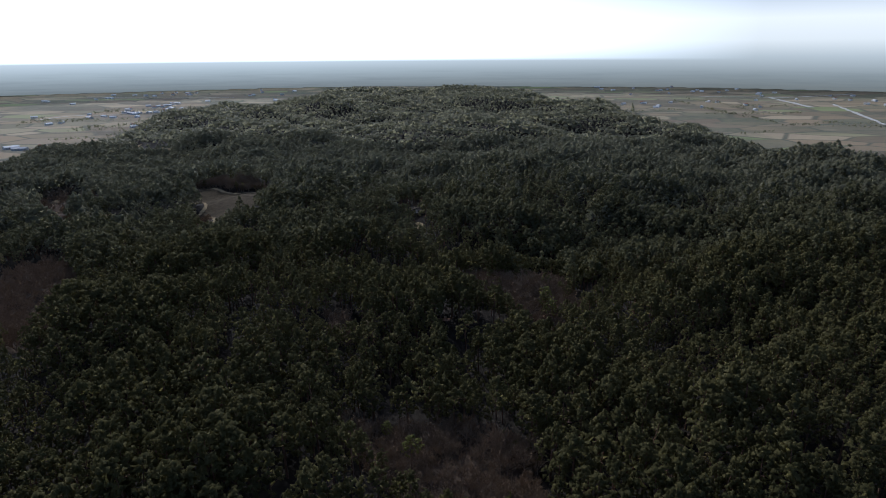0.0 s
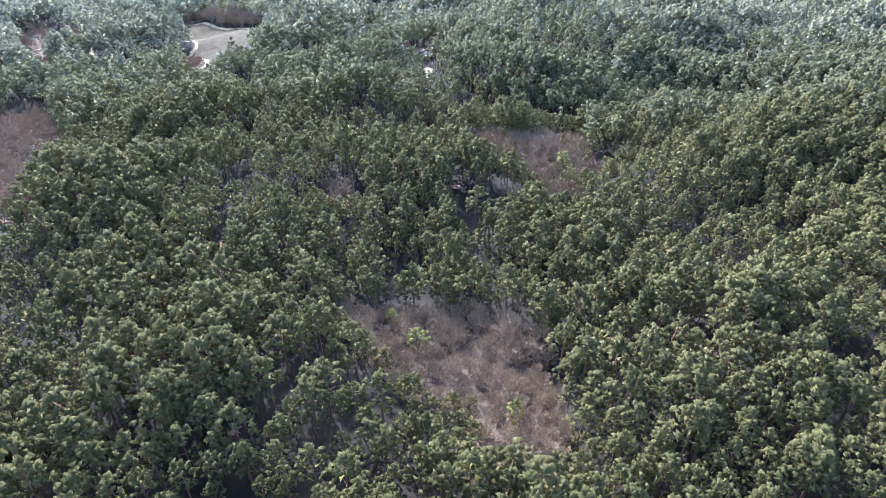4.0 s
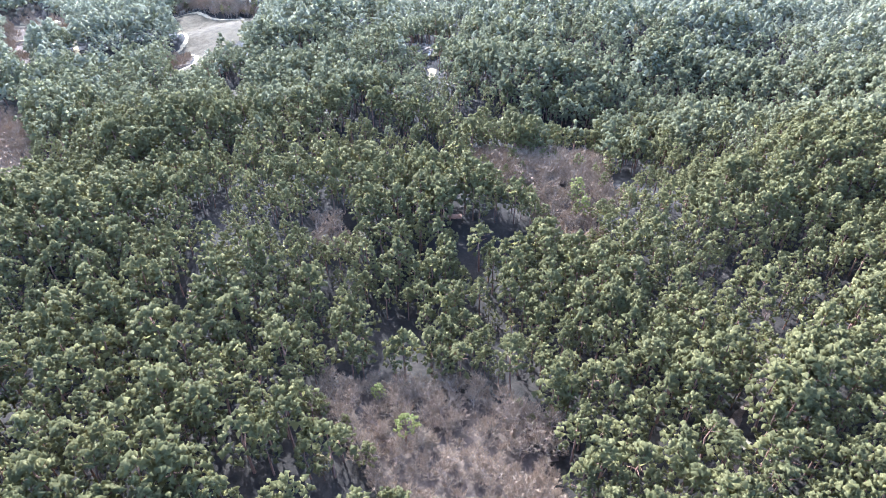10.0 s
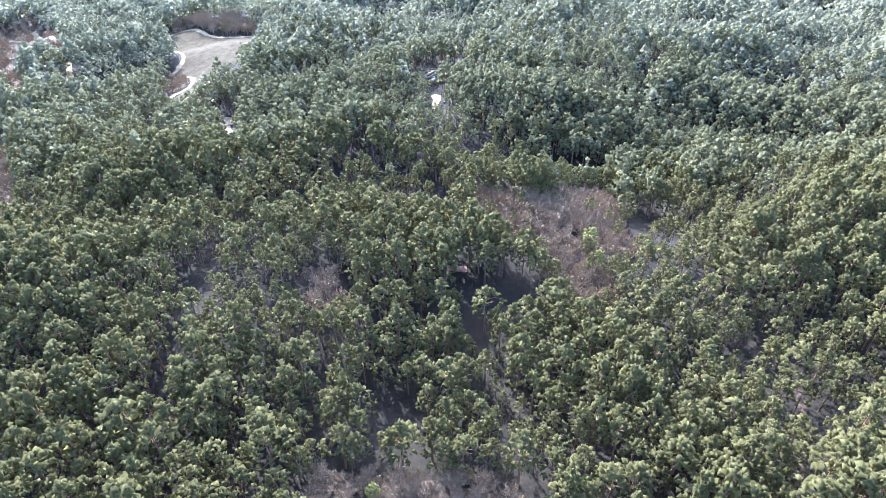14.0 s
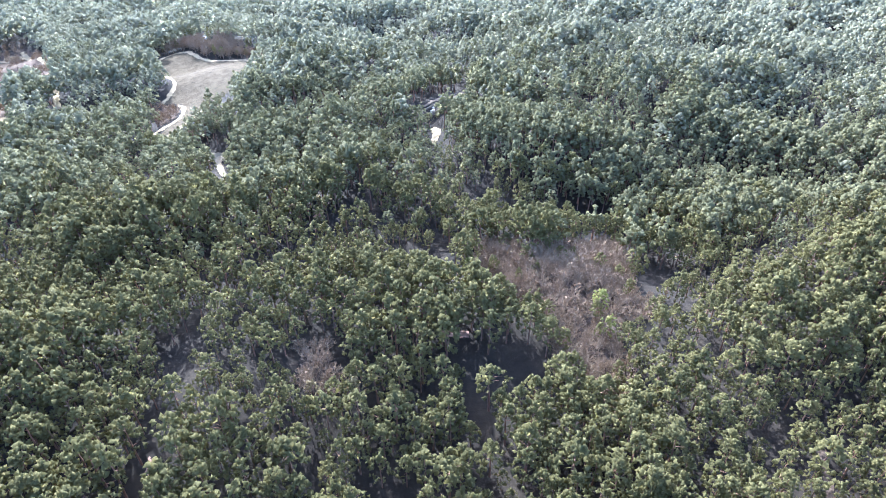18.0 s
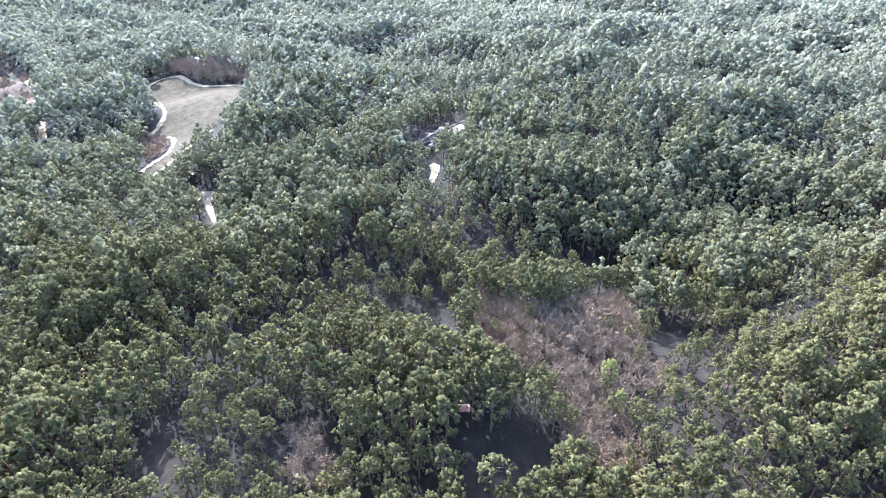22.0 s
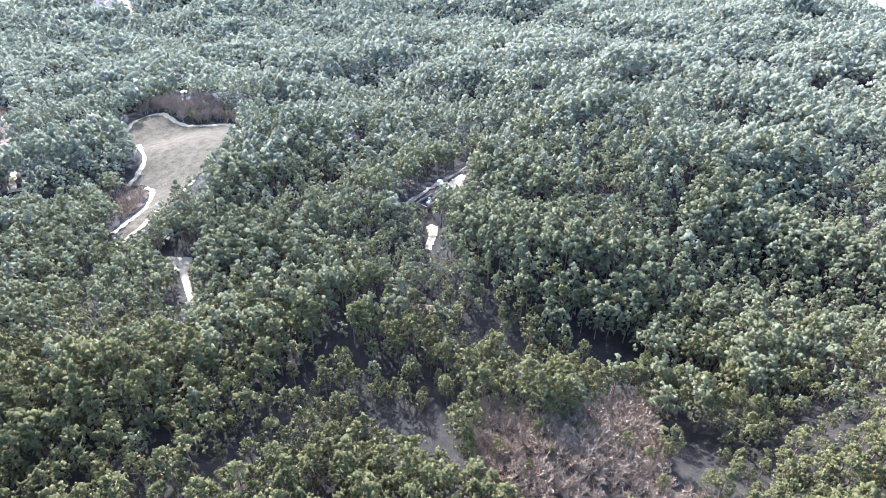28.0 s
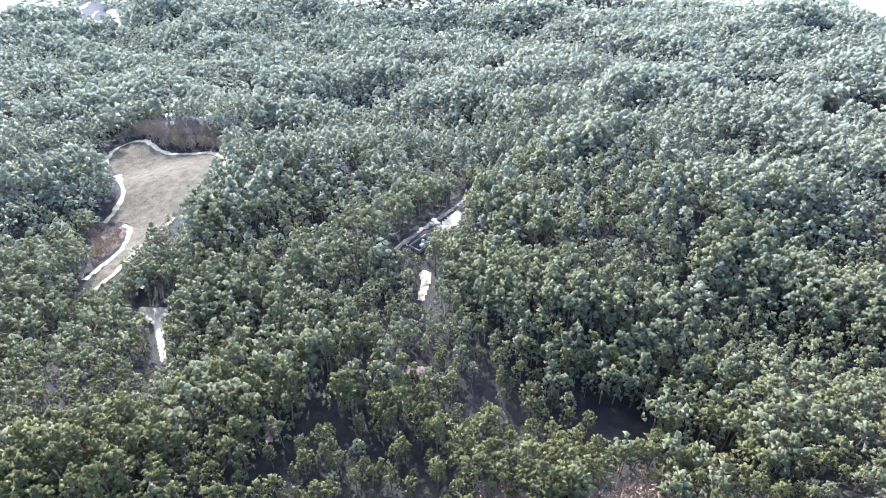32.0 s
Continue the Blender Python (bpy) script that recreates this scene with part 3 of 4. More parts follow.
def cap(p, axis, r, k, g):
    """A brush of needles at a shoot's end: a pointed cap with a notched rim, 2k triangles."""
    u, v, a = turn_to(axis)
    th = np.arange(2 * k) * math.pi / k + g.uniform(0, 6.28) + g.normal(0, 0.14, 2 * k)
    long = np.arange(2 * k) % 2 == 0
    rad = np.where(long, 1.1, 0.45) * r * g.uniform(0.7, 1.25, 2 * k)
    rise = np.where(long, 0.2, -0.15) * r * g.uniform(0.2, 1.6, 2 * k)
    ring = p + np.outer(np.cos(th) * rad, u) + np.outer(np.sin(th) * rad, v) + np.outer(rise, a)
    faces = [(0, 1 + i, 1 + (i + 1) % (2 * k)) for i in range(2 * k)]
    return np.vstack([p + a * r * g.uniform(0.9, 1.4), ring]), np.array(faces)


def tube(points, radii, sides):
    pts, verts, faces = np.asarray(points, float), [], []
    for i, (p, r) in enumerate(zip(pts, radii)):
        d = pts[min(i + 1, len(pts) - 1)] - pts[max(i - 1, 0)]
        u, v, _ = turn_to(d)
        th = np.arange(sides) * 2 * math.pi / sides
        verts.append(p + r * (np.outer(np.cos(th), u) + np.outer(np.sin(th), v)))
    for i in range(len(pts) - 1):
        for j in range(sides):
            a, b = i * sides + j, i * sides + (j + 1) % sides
            faces += [(a, b, b + sides), (a, b + sides, a + sides)]
    return np.vstack(verts), np.array(faces)


def join(pieces):
    vs, fs, at = [], [], 0
    for v, f in pieces:
        vs.append(v)
        fs.append(f + at)
        at += len(v)
    return np.vstack(vs), np.vstack(fs)


def pine_shape(seed, kind, plumes, each, k, size, sides=5, limbs=5, heart=0.6, spread=1.0, inner=24):
    """Crown and trunk of a pine 9.5 m tall, with an uneven, lobed crown about 5 m across."""
    g = np.random.default_rng(seed)
    H, R = 9.6, 2.16
    low = g.uniform(0.34, 0.46)
    lobes = [(g.uniform(0, 6.28), g.uniform(0.25, 1.0), g.uniform(0.5, 1.0)) for _ in range(6)]
    pieces = []
    for i in range(plumes):
        u = ((i + g.uniform(0, 1)) / plumes) ** 0.8
        phi = i * 2.39996 + g.uniform(-0.4, 0.4)
        z = H * (low + (1 - low) * u)
        prof = 1.12 * (1 - u ** 1.25) ** 0.8 * (0.65 + 0.35 * min(1, u / 0.15))
        swell = 0.72 + 0.5 * sum(w * math.exp(-((u - h) / 0.22) ** 2) * max(0, math.cos(phi - a)) for a, h, w in lobes)
        rad = spread * R * prof * swell * g.uniform(0.82, 1.05)
        at = np.array([math.cos(phi) * rad, math.sin(phi) * rad, z + 0.2 * g.normal()])
        out = np.array([math.cos(phi) * (1.1 - 0.8 * u), math.sin(phi) * (1.1 - 0.8 * u), 0.95 + 0.9 * u])
        for _ in range(each):
            p = at + g.normal(0, 0.62 * size, 3) * (each > 1) + out * g.uniform(0, 0.9) * size
            pieces.append(kind(p, out + g.normal(0, 0.3, 3), size * g.uniform(0.7, 1.3), k, g))
    # the dense inside of the crown: shaded sprays at all angles
    for i in range(inner):
        u, phi = (i + 0.5) / inner, i * 2.39996
        rad = R * heart * (1 - u ** 1.6) ** 0.6 * g.uniform(0.2, 1.0)
        at = np.array([math.cos(phi) * rad, math.sin(phi) * rad, H * (low + 0.04 + (0.9 - low) * u)])
        pieces.append((at + g.normal(0, 0.45, (3, 3)), np.array([(0, 1, 2)])))
    crown = join(pieces)
    bend = g.normal(0, 0.25, 2)
    trunk = [tube([(0, 0, -0.8), (bend[0] * 0.5, bend[1] * 0.5, H * 0.35), (bend[0], bend[1], H * 0.6), (0, 0, H * 0.95)], (0.19, 0.15, 0.11, 0.03), sides)]
    for i in range(limbs):
        a, z = g.uniform(0, 6.28), H * g.uniform(low * 0.8, 0.8)
        rr = R * g.uniform(0.5, 0.8)
        trunk.append(tube([(bend[0] * 0.8, bend[1] * 0.8, z), (math.cos(a) * rr, math.sin(a) * rr, z + 0.8)], (0.06, 0.02), 3))
    return crown, join(trunk)


def bare_shape(seed, limbs, twigs, stout=1.0):
    """A leafless tree about 4.5 m tall: stem, limbs and a rounded haze of fine twigs."""
    g = np.random.default_rng(seed)
    H, R = 4.6, 1.75
    wood = [tube([(0, 0, -0.5), (g.normal(0, 0.1), g.normal(0, 0.1), H * 0.3), (g.normal(0, 0.2), g.normal(0, 0.2), H * 0.75)], (0.1, 0.07, 0.03), 4)]
    fine = []
    for i in range(limbs):
        a, h = i * 2.4 + g.uniform(-0.4, 0.4), (i + 0.5) / limbs
        tip = np.array([math.cos(a) * R * (1 - h ** 2) ** 0.5, math.sin(a) * R * (1 - h ** 2) ** 0.5, H * (0.42 + 0.55 * h)]) * g.uniform(0.85, 1.1)
        p0 = np.array([0, 0, H * (0.12 + 0.4 * h)])
        wood.append(tube([p0, p0 * 0.45 + tip * 0.55 + g.normal(0, 0.1, 3), tip], (0.045, 0.03, 0.012), 3))
        for _ in range(twigs):
            s = p0 + (tip - p0) * g.uniform(0.4, 1.0) + g.normal(0, 0.16, 3)
            d = (tip - p0) / np.linalg.norm(tip - p0) * 0.6 + np.array([0, 0, 0.5]) + g.normal(0, 0.5, 3)
            d *= g.uniform(0.45, 0.95) / np.linalg.norm(d)
            w = np.cross(d, g.normal(0, 1, 3))
            w *= stout * g.uniform(0.026, 0.05) / np.linalg.norm(w)
            fine.append((np.array([s - w, s + w, s + d]), np.array([(0, 1, 2)])))
    return join(fine), join(wood)


def far_shape(seed, k, rings, size=1.3):
    """A small-scale pine crown for woods far off."""
    g = np.random.default_rng(seed)
    pieces = [tuft(np.array([g.normal(0, 0.2), g.normal(0, 0.2), 8.6]), np.array([0, 0, 1.0]), size * 1.1, k, g, -0.5, 0.7)]
    for i in range(rings):
        a = i * 2.39996 + g.uniform(-0.4, 0.4)
        z = 8.0 - 3.4 * (i + 0.5) / max(rings, 1) + g.normal(0, 0.2)
        r = 0.7 + 1.35 * (8.4 - z) / 3.4
        pieces.append(tuft(np.array([math.cos(a) * r, math.sin(a) * r, z]), np.array([math.cos(a), math.sin(a), g.uniform(0.6, 1.3)]), size * g.uniform(0.9, 1.3), k, g, -0.35, 0.7))
    return join(pieces)


# ------------------------------------------------------------------ trees: where they stand


def stand(x0, x1, y0, y1, step, seed, jitter=0.36):
    """A jittered, staggered stand of places."""
    g = np.random.default_rng(seed)
    ys = np.arange(y0, y1, step * 0.87)
    px, py = [], []
    for i, yy in enumerate(ys):
        xs = np.arange(x0 + (i % 2) * step / 2, x1, step)
        px.append(xs + g.uniform(-jitter, jitter, len(xs)) * step)
        py.append(yy + g.uniform(-jitter, jitter, len(xs)) * step)
    return np.concatenate(px), np.concatenate(py)


def wedge(x, y, slope=0.86, extra=25):
    """The part of the land that the flight looks over."""
    return np.abs(x) < slope * (y + 10) + extra


def wooded(x, y):
    """Where pines grow: on the hill, outside the open places."""
    ok = ground(x, y) > -46
    for area in OPEN_AREAS:
        ok &= ~inside(area, x, y)
    ok &= near_line(CLEARING + CLEARING[:1], x, y) > 2.0
    for line, half in OPEN_LINES:
        ok &= near_line(line, x, y) > half
    return ok


def headroom(x, y):
    """How tall trees may grow, as a share of 9.6 m: young and low where open ground shows behind them from the air."""
    room = np.full(np.shape(x), 9.0)
    z = ground(x, y)
    for tx, ty, ex, ey, ez, half in SIGHT_LINES:
        tz = float(ground(tx, ty))
        dx, dy = ex - tx, ey - ty
        u = ((x - tx) * dx + (y - ty) * dy) / (dx * dx + dy * dy)
        off = np.hypot(x - tx - u * dx, y - ty - u * dy)
        room = np.where((u > 0) & (u < 1) & (off < half), np.minimum(room, (tz + u * (ez - tz) - z) / 9.6), room)
    return room


def furrow(x, y):
    """Thin, winding, broken lines where the wood stands open: old terraces and gullies."""
    a = np.sin(y / 12.5 + 1.6 * np.sin(x / 27.0 + 0.5) + 0.9 * np.sin(x / 61.0 + y / 40.0))
    b = np.sin(x / 19.0 + 1.5 * np.sin(y / 31.0) + y / 33.0)
    c = np.sin(x / 33.0 + 2.0 * np.sin(y / 45.0 + 1.0))
    return np.maximum((np.abs(a) < 0.13) & (c > -0.15), (np.abs(b) < 0.09) & (c < 0.1)).astype(float)


def sizes(x, y, seed):
    g = np.random.default_rng(seed)
    swell = 0.19 * np.sin(x / 15.0 + 2 * np.sin(y / 21.0)) + 0.16 * np.sin(y / 8.0 + 2 * np.sin(x / 19.0)) - 0.34 * furrow(x, y)
    s = np.clip(1.0 + swell + g.normal(0, 0.13, len(x)), 0.55, 1.45)
    return np.minimum(s, headroom(x, y)), g.uniform(0, 6.28, len(x)), g.uniform(0.86, 1.13, len(x))


def planted(shapes, x, y, s, a, w, seed):
    """All the trees as one mesh's arrays."""
    g = np.random.default_rng(seed)
    kind = g.integers(0, len(shapes), len(x))
    z = ground(x, y)
    vs, fs, at = [], [], 0
    for i, (v, f) in enumerate(shapes):
        pick = np.nonzero(kind == i)[0]
        if not len(pick):
            continue
        c, sn = np.cos(a[pick]), np.sin(a[pick])
        X = (v[None, :, 0] * c[:, None] - v[None, :, 1] * sn[:, None]) * (s * w)[pick][:, None] + x[pick][:, None]
        Y = (v[None, :, 0] * sn[:, None] + v[None, :, 1] * c[:, None]) * (s * w)[pick][:, None] + y[pick][:, None]
        Z = v[None, :, 2] * s[pick][:, None] + z[pick][:, None]
        vs.append(np.stack([X, Y, Z], -1).reshape(-1, 3))
        fs.append((f[None] + (np.arange(len(pick)) * len(v))[:, None, None] + at).reshape(-1, 3))
        at += len(pick) * len(v)
    return np.vstack(vs), np.vstack(fs)


def wood_of(name, shapes_list, mats, x, y, seed, label):
    s, a, w = sizes(x, y, seed)
    pieces, slots = [], []
    for n_slot, shapes in enumerate(shapes_list):
        v, f = planted(shapes, x, y, s, a, w, seed + 1)
        pieces.append((v, f))
        slots.append(np.full(len(f), n_slot))
    v, f = join(pieces)
    ob = new(name, mesh_of(name, v, f, mats, np.concatenate(slots), True))
    return tagged(ob, label, "forest", kind="stuff")


NEAR = [pine_shape(100 + i, cap, 31, 3, 3, 0.41, 4, 3, 0.5, 1.06, 6) for i in range(12)]
MID = [pine_shape(200 + i, cap, 20, 2, 3, 0.62, 3, 0, 0.5, 1.04, 5) for i in range(8)]
NEXT = [pine_shape(350 + i, cap, 21, 1, 3, 0.8, 3, 0, 0.5, 1.0, 3)[0] for i in range(8)]
LOW = [pine_shape(300 + i, cap, 10, 1, 3, 1.12, 3, 0, 0.5, 0.95, 2)[0] for i in range(8)]
FAR = [far_shape(400 + i, 3, 2, 2.0) for i in range(8)]
BARE = [bare_shape(500 + i, 15, 36) for i in range(8)]
THIN_BARE = [bare_shape(520 + i, 12, 24, 1.7) for i in range(6)]

px, py = stand(-480, 480, 52, 620, 3.98, 11)
keep = wedge(px, py) & wooded(px, py) & (np.random.default_rng(3).uniform(0, 1, len(px)) > 0.02 + 0.3 * furrow(px, py))
px, py = px[keep], py[keep]
keep = headroom(px, py) > 0.22
px, py = px[keep], py[keep]
own = (np.abs(px - 2) < 44) & (py > 72) & (py < 140)  # the stretch that the flight passes nearest
order = np.argsort(np.where(own, py + 0.4 * np.abs(px), 1e9))[:320]
own[:] = False
own[order] = True
blur = np.random.default_rng(8).normal(0, 32, len(px))  # stands and their haze tints run into one another
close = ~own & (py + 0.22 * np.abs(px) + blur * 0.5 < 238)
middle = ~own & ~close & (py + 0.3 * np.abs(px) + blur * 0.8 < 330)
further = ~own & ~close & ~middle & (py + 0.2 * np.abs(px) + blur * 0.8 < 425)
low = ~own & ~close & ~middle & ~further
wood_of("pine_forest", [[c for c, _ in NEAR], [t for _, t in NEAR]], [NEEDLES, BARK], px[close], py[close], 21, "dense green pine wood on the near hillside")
wood_of("pine_forest", [[c for c, _ in MID], [t for _, t in MID]], [MID_HAZED_NEEDLES, BARK], px[middle], py[middle], 22, "dense green pine wood round the clearing")
wood_of("pine_forest", [NEXT], [PALE_HAZED_NEEDLES], px[further], py[further], 28, "green pine wood behind the clearing")
wood_of("pine_forest", [LOW], [FAR_HAZED_NEEDLES], px[low], py[low], 23, "pine wood down the far slope, tinted pale with haze")
rx, ry = stand(-110, 110, -70, 52, 4.4, 13)
wood_of("pine_forest", [LOW], [NEEDLES], rx, ry, 30, "dense green pine wood at the foot of the hillside")
fx, fy = stand(-640, 480, 600, 1450, 5.5, 12)
keep = wedge(fx, fy, 0.6, 0) & wooded(fx, fy)
fx, fy = fx[keep], fy[keep]
wood_of("pine_forest", [FAR], [FAR_HAZED_NEEDLES], fx, fy, 24, "pine wood on the far hill, haze tinted into its needles")

# pines that can be told apart one by one
CROWNS = [mesh_of("crown", v, f, [NEEDLES], None, True) for (v, f), _ in NEAR]
TRUNKS = [mesh_of("trunk", v, f, [BARK]) for _, (v, f) in NEAR]


def pine_tree(i):
    base = new("pine_tree")
    piece("trunk", TRUNKS[i], base)
    piece("crown", CROWNS[i], base)
    return tagged(base, "tall green pine with a lobed crown and bare trunk", "tree", "pines on the near slope")


ox, oy = px[own], py[own]
osize, oturn, owide = sizes(ox, oy, 25)
masters = {}
for i, (x, y, s, a, w) in enumerate(zip(ox, oy, osize, oturn, owide)):
    k = i % len(NEAR)
    m = Matrix.Translation((x, y, float(ground(x, y)))) @ Matrix.Rotation(a, 4, "Z") @ Matrix.Diagonal((s * w, s * w, s, 1))
    if k not in masters:
        masters[k] = pine_tree(k)
        masters[k].matrix_basis = m
    else:
        made = copy_thing(masters[k], Matrix())
        made.matrix_basis = m

# leafless trees in the open bowls
bx, by, bown = [], [], []
for n_area, (area, step) in enumerate(BARE_AREAS):
    xs, ys = [p[0] for p in area], [p[1] for p in area]
    x, y = stand(min(xs), max(xs), min(ys), max(ys), step, 40 + n_area, 0.45)
    ok = inside(area, x, y)
    bx.append(x[ok])
    by.append(y[ok])
    bown.append(np.full(ok.sum(), n_area == 0))
bx, by, bown = np.concatenate(bx), np.concatenate(by), np.concatenate(bown)
wood_of("bare_scrub", [[c for c, _ in THIN_BARE], [t for _, t in THIN_BARE]], [TWIGS, GREY_BARK], bx[~bown], by[~bown], 26, "grey-brown leafless scrub between the pines")
TWIG_ME = [mesh_of("twig_crown", v, f, [TWIGS]) for (v, f), _ in BARE]
STEM_ME = [mesh_of("trunk", v, f, [GREY_BARK]) for _, (v, f) in BARE]
bs, ba, bw = sizes(bx[bown], by[bown], 27)
masters = {}
for i, (x, y, s, a) in enumerate(zip(bx[bown], by[bown], bs, ba)):
    k = i % len(BARE)
    m = Matrix.Translation((x, y, float(ground(x, y)))) @ Matrix.Rotation(a, 4, "Z") @ Matrix.Diagonal((s, s, s, 1))
    if k not in masters:
        base = new("bare_tree")
        piece("trunk", STEM_ME[k], base)
        piece("twig_crown", TWIG_ME[k], base)
        masters[k] = tagged(base, "small leafless grey-brown tree with fine twigs", "tree", "bare trees in the bowl")
        base.matrix_basis = m
    else:
        copy_thing(masters[k], Matrix()).matrix_basis = m


# ------------------------------------------------------------------ clearing, paths and roads
def sheet(name, poly, mat, lift, label, category, step=2.0, parent=None):
    """A patch of cover that follows the ground, with an uneven rim."""
    xs, ys = np.array([p[0] for p in poly]), np.array([p[1] for p in poly])
    g = np.random.default_rng(len(poly))
    vx, vy = np.meshgrid(np.arange(xs.min() - step, xs.max() + step, step), np.arange(ys.min() - step, ys.max() + step, step))
    jx, jy = vx + g.uniform(-0.25, 0.25, vx.shape) * step, vy + g.uniform(-0.25, 0.25, vx.shape) * step
    ok = inside(poly, vx, vy)
    full = ok[:-1, :-1] & ok[:-1, 1:] & ok[1:, 1:] & ok[1:, :-1]
    ids = np.arange(vx.size).reshape(vx.shape)
    f = np.stack([ids[:-1, :-1], ids[:-1, 1:], ids[1:, 1:], ids[1:, :-1]], -1)[full]
    used, back = np.unique(f, return_inverse=True)
    v = np.stack([jx.ravel(), jy.ravel(), ground(jx, jy).ravel() + lift], -1)[used]
    ob = new(name, mesh_of(name, v, back.reshape(-1, 4), [mat]))
    return tagged(smooth(ob), label, category, kind="structure")


def strip(name, line, width, mat, lift, label, category="path", step=1.5, seed=1):
    """A path of uneven width that follows the ground."""
    g = np.random.default_rng(seed)
    pts = np.array(line, float)
    seg = np.r_[0, np.cumsum(np.hypot(*np.diff(pts, axis=0).T))]
    t = np.arange(0, seg[-1] + step / 2, step)
    cx, cy = np.interp(t, seg, pts[:, 0]), np.interp(t, seg, pts[:, 1])
    for _ in range(4):
        cx[1:-1], cy[1:-1] = (cx[:-2] + 2 * cx[1:-1] + cx[2:]) / 4, (cy[:-2] + 2 * cy[1:-1] + cy[2:]) / 4
    tx, ty = np.gradient(cx), np.gradient(cy)
    ln = np.hypot(tx, ty) + 1e-9
    nxv, nyv = -ty / ln, tx / ln
    verts, cols = [], 5
    for j in range(cols):
        off = (j / (cols - 1) - 0.5) * width
        wob = off * (1.0 + 0.18 * np.sin(t / 5.0 + seed) + (g.normal(0, 0.32, len(t)) if j in (0, cols - 1) else 0))
        x, y = cx + nxv * wob, cy + nyv * wob
        crown_z = 0.06 if j in (1, 2, 3) else -0.02
        verts.append(np.stack([x, y, ground(x, y) + lift + crown_z], -1))
    v = np.stack(verts, 1).reshape(-1, 3)
    ids = np.arange(len(t) * cols).reshape(len(t), cols)
    f = np.stack([ids[:-1, :-1], ids[:-1, 1:], ids[1:, 1:], ids[1:, :-1]], -1).reshape(-1, 4)
    ob = new(name, mesh_of(name, v, f, [mat]))
    return tagged(smooth(ob), label, category, kind="structure")


for area in (BOWL, UPPER_BOWL, LEFT_SCRUB, LONE_SCRUB, SCRUB_BY_CLEARING, LOWER_SCRUB, HAMLET):
    sheet("leaf_litter", area, LITTER, 0.1, "brown fallen leaves under leafless trees", "leaves", 1.2)
sheet("grass_field", CLEARING, DRY_GRASS, 0.12, "dry straw-coloured grass in a forest clearing", "grass", 0.9)
for n_path, (line, wide) in enumerate(SAND_PATHS):
    strip("sand_path", line, wide * 0.8, SAND, 0.2, "pale sandy footpath along the edge of the clearing", "path", seed=n_path)
sheet("forest_road", ROAD_T, CONCRETE, 0.15, "pale concrete forest road with a widened end", "road", 0.35)
sheet("sand_patch", PATCH, SAND, 0.15, "bare pale sandy patch between the pines", "sand", 0.4)
sheet("sand_patch", PALE_GROUND, CONCRETE, 0.12, "bare straw-coloured ground beside the gravel track", "sand", 0.8)
strip("gravel_track", TRACK, 1.7, GRAVEL, 0.2, "grey gravel track through the pines", "path", seed=9)
for area in SOIL_PATCHES:
    sheet("soil_patch", area, RED_EARTH, 0.12, "bare pinkish soil between pine trunks", "soil", 0.4)
sheet("sand_patch", RIGHT_PATCH, SAND, 0.2, "pale bare patch beside the dirt road", "sand", 0.3)
strip("dirt_road", RIGHT_ROAD, 1.6, LITTER, 0.15, "brown rutted dirt road half hidden by pines", "road", seed=10)
for n_path, (line, wide) in enumerate(FAR_PATHS):
    strip("sand_path", line, wide, SAND, 0.3, "pale sandy track on the wooded shoulder", "path", 3.0, seed=20 + n_path)


# dry tussocks and low brush in the clearing
tus = [(lambda vf: (vf[0] * (1, 1, 0.4), vf[1]))(join([tuft(np.array([g0.normal(0, 0.35), g0.normal(0, 0.35), 0.12]), np.array([g0.normal(0, 0.3), g0.normal(0, 0.3), 1.0]), g0.uniform(0.35, 0.6), 3, g0, 1.1) for _ in range(5)])) for g0 in (np.random.default_rng(600 + i) for i in range(5))]
tx, ty = stand(-160, -90, 262, 380, 2.1, 61, 0.5)
ok = inside(CLEARING, tx, ty) & (np.sin(tx / 4.0 + 2 * np.sin(ty / 6.0)) + 0.6 * np.sin(ty / 3.1) + np.random.default_rng(62).normal(0, 0.5, len(tx)) > 1.0)
tagged(wood_of("grass_tussock", [tus], [DRY_GRASS], tx[ok], ty[ok], 63, "dry straw tussocks and low brush over the clearing"), category="grass")


def block(x0, x1, y0, y1, z0, z1, rim=0.0):
    """A box as a bmesh, its edges bevelled by rim."""
    bm = bmesh.new()
    bmesh.ops.create_cube(bm, size=1)
    for v in bm.verts:
        v.co = ((x0 + x1) / 2 + v.co.x * (x1 - x0), (y0 + y1) / 2 + v.co.y * (y1 - y0), (z0 + z1) / 2 + v.co.z * (z1 - z0))
    if rim:
        bmesh.ops.bevel(bm, geom=bm.edges[:], offset=rim, segments=1, affect="EDGES")
    return bm


def gable(w, d, z0, h, over=0.3, thick=0.12):
    """A pitched roof over a w x d plan, with eaves."""
    bm = bmesh.new()
    a, b = w / 2 + over, d / 2 + over
    prof = [(-a, z0 - 0.1), (0, z0 + h), (a, z0 - 0.1), (a, z0 - 0.1 + thick), (0, z0 + h + thick), (-a, z0 - 0.1 + thick)]
    ends = [[bm.verts.new((x, y, z)) for x, z in prof] for y in (-b, b)]
    for i in range(6):
        j = (i + 1) % 6
        bm.faces.new((ends[0][i], ends[0][j], ends[1][j], ends[1][i]))
    for e in ends:
        bm.faces.new((e[0], e[1], e[4], e[5]))
        bm.faces.new((e[1], e[2], e[3], e[4]))
    bmesh.ops.recalc_face_normals(bm, faces=bm.faces[:])
    return bm


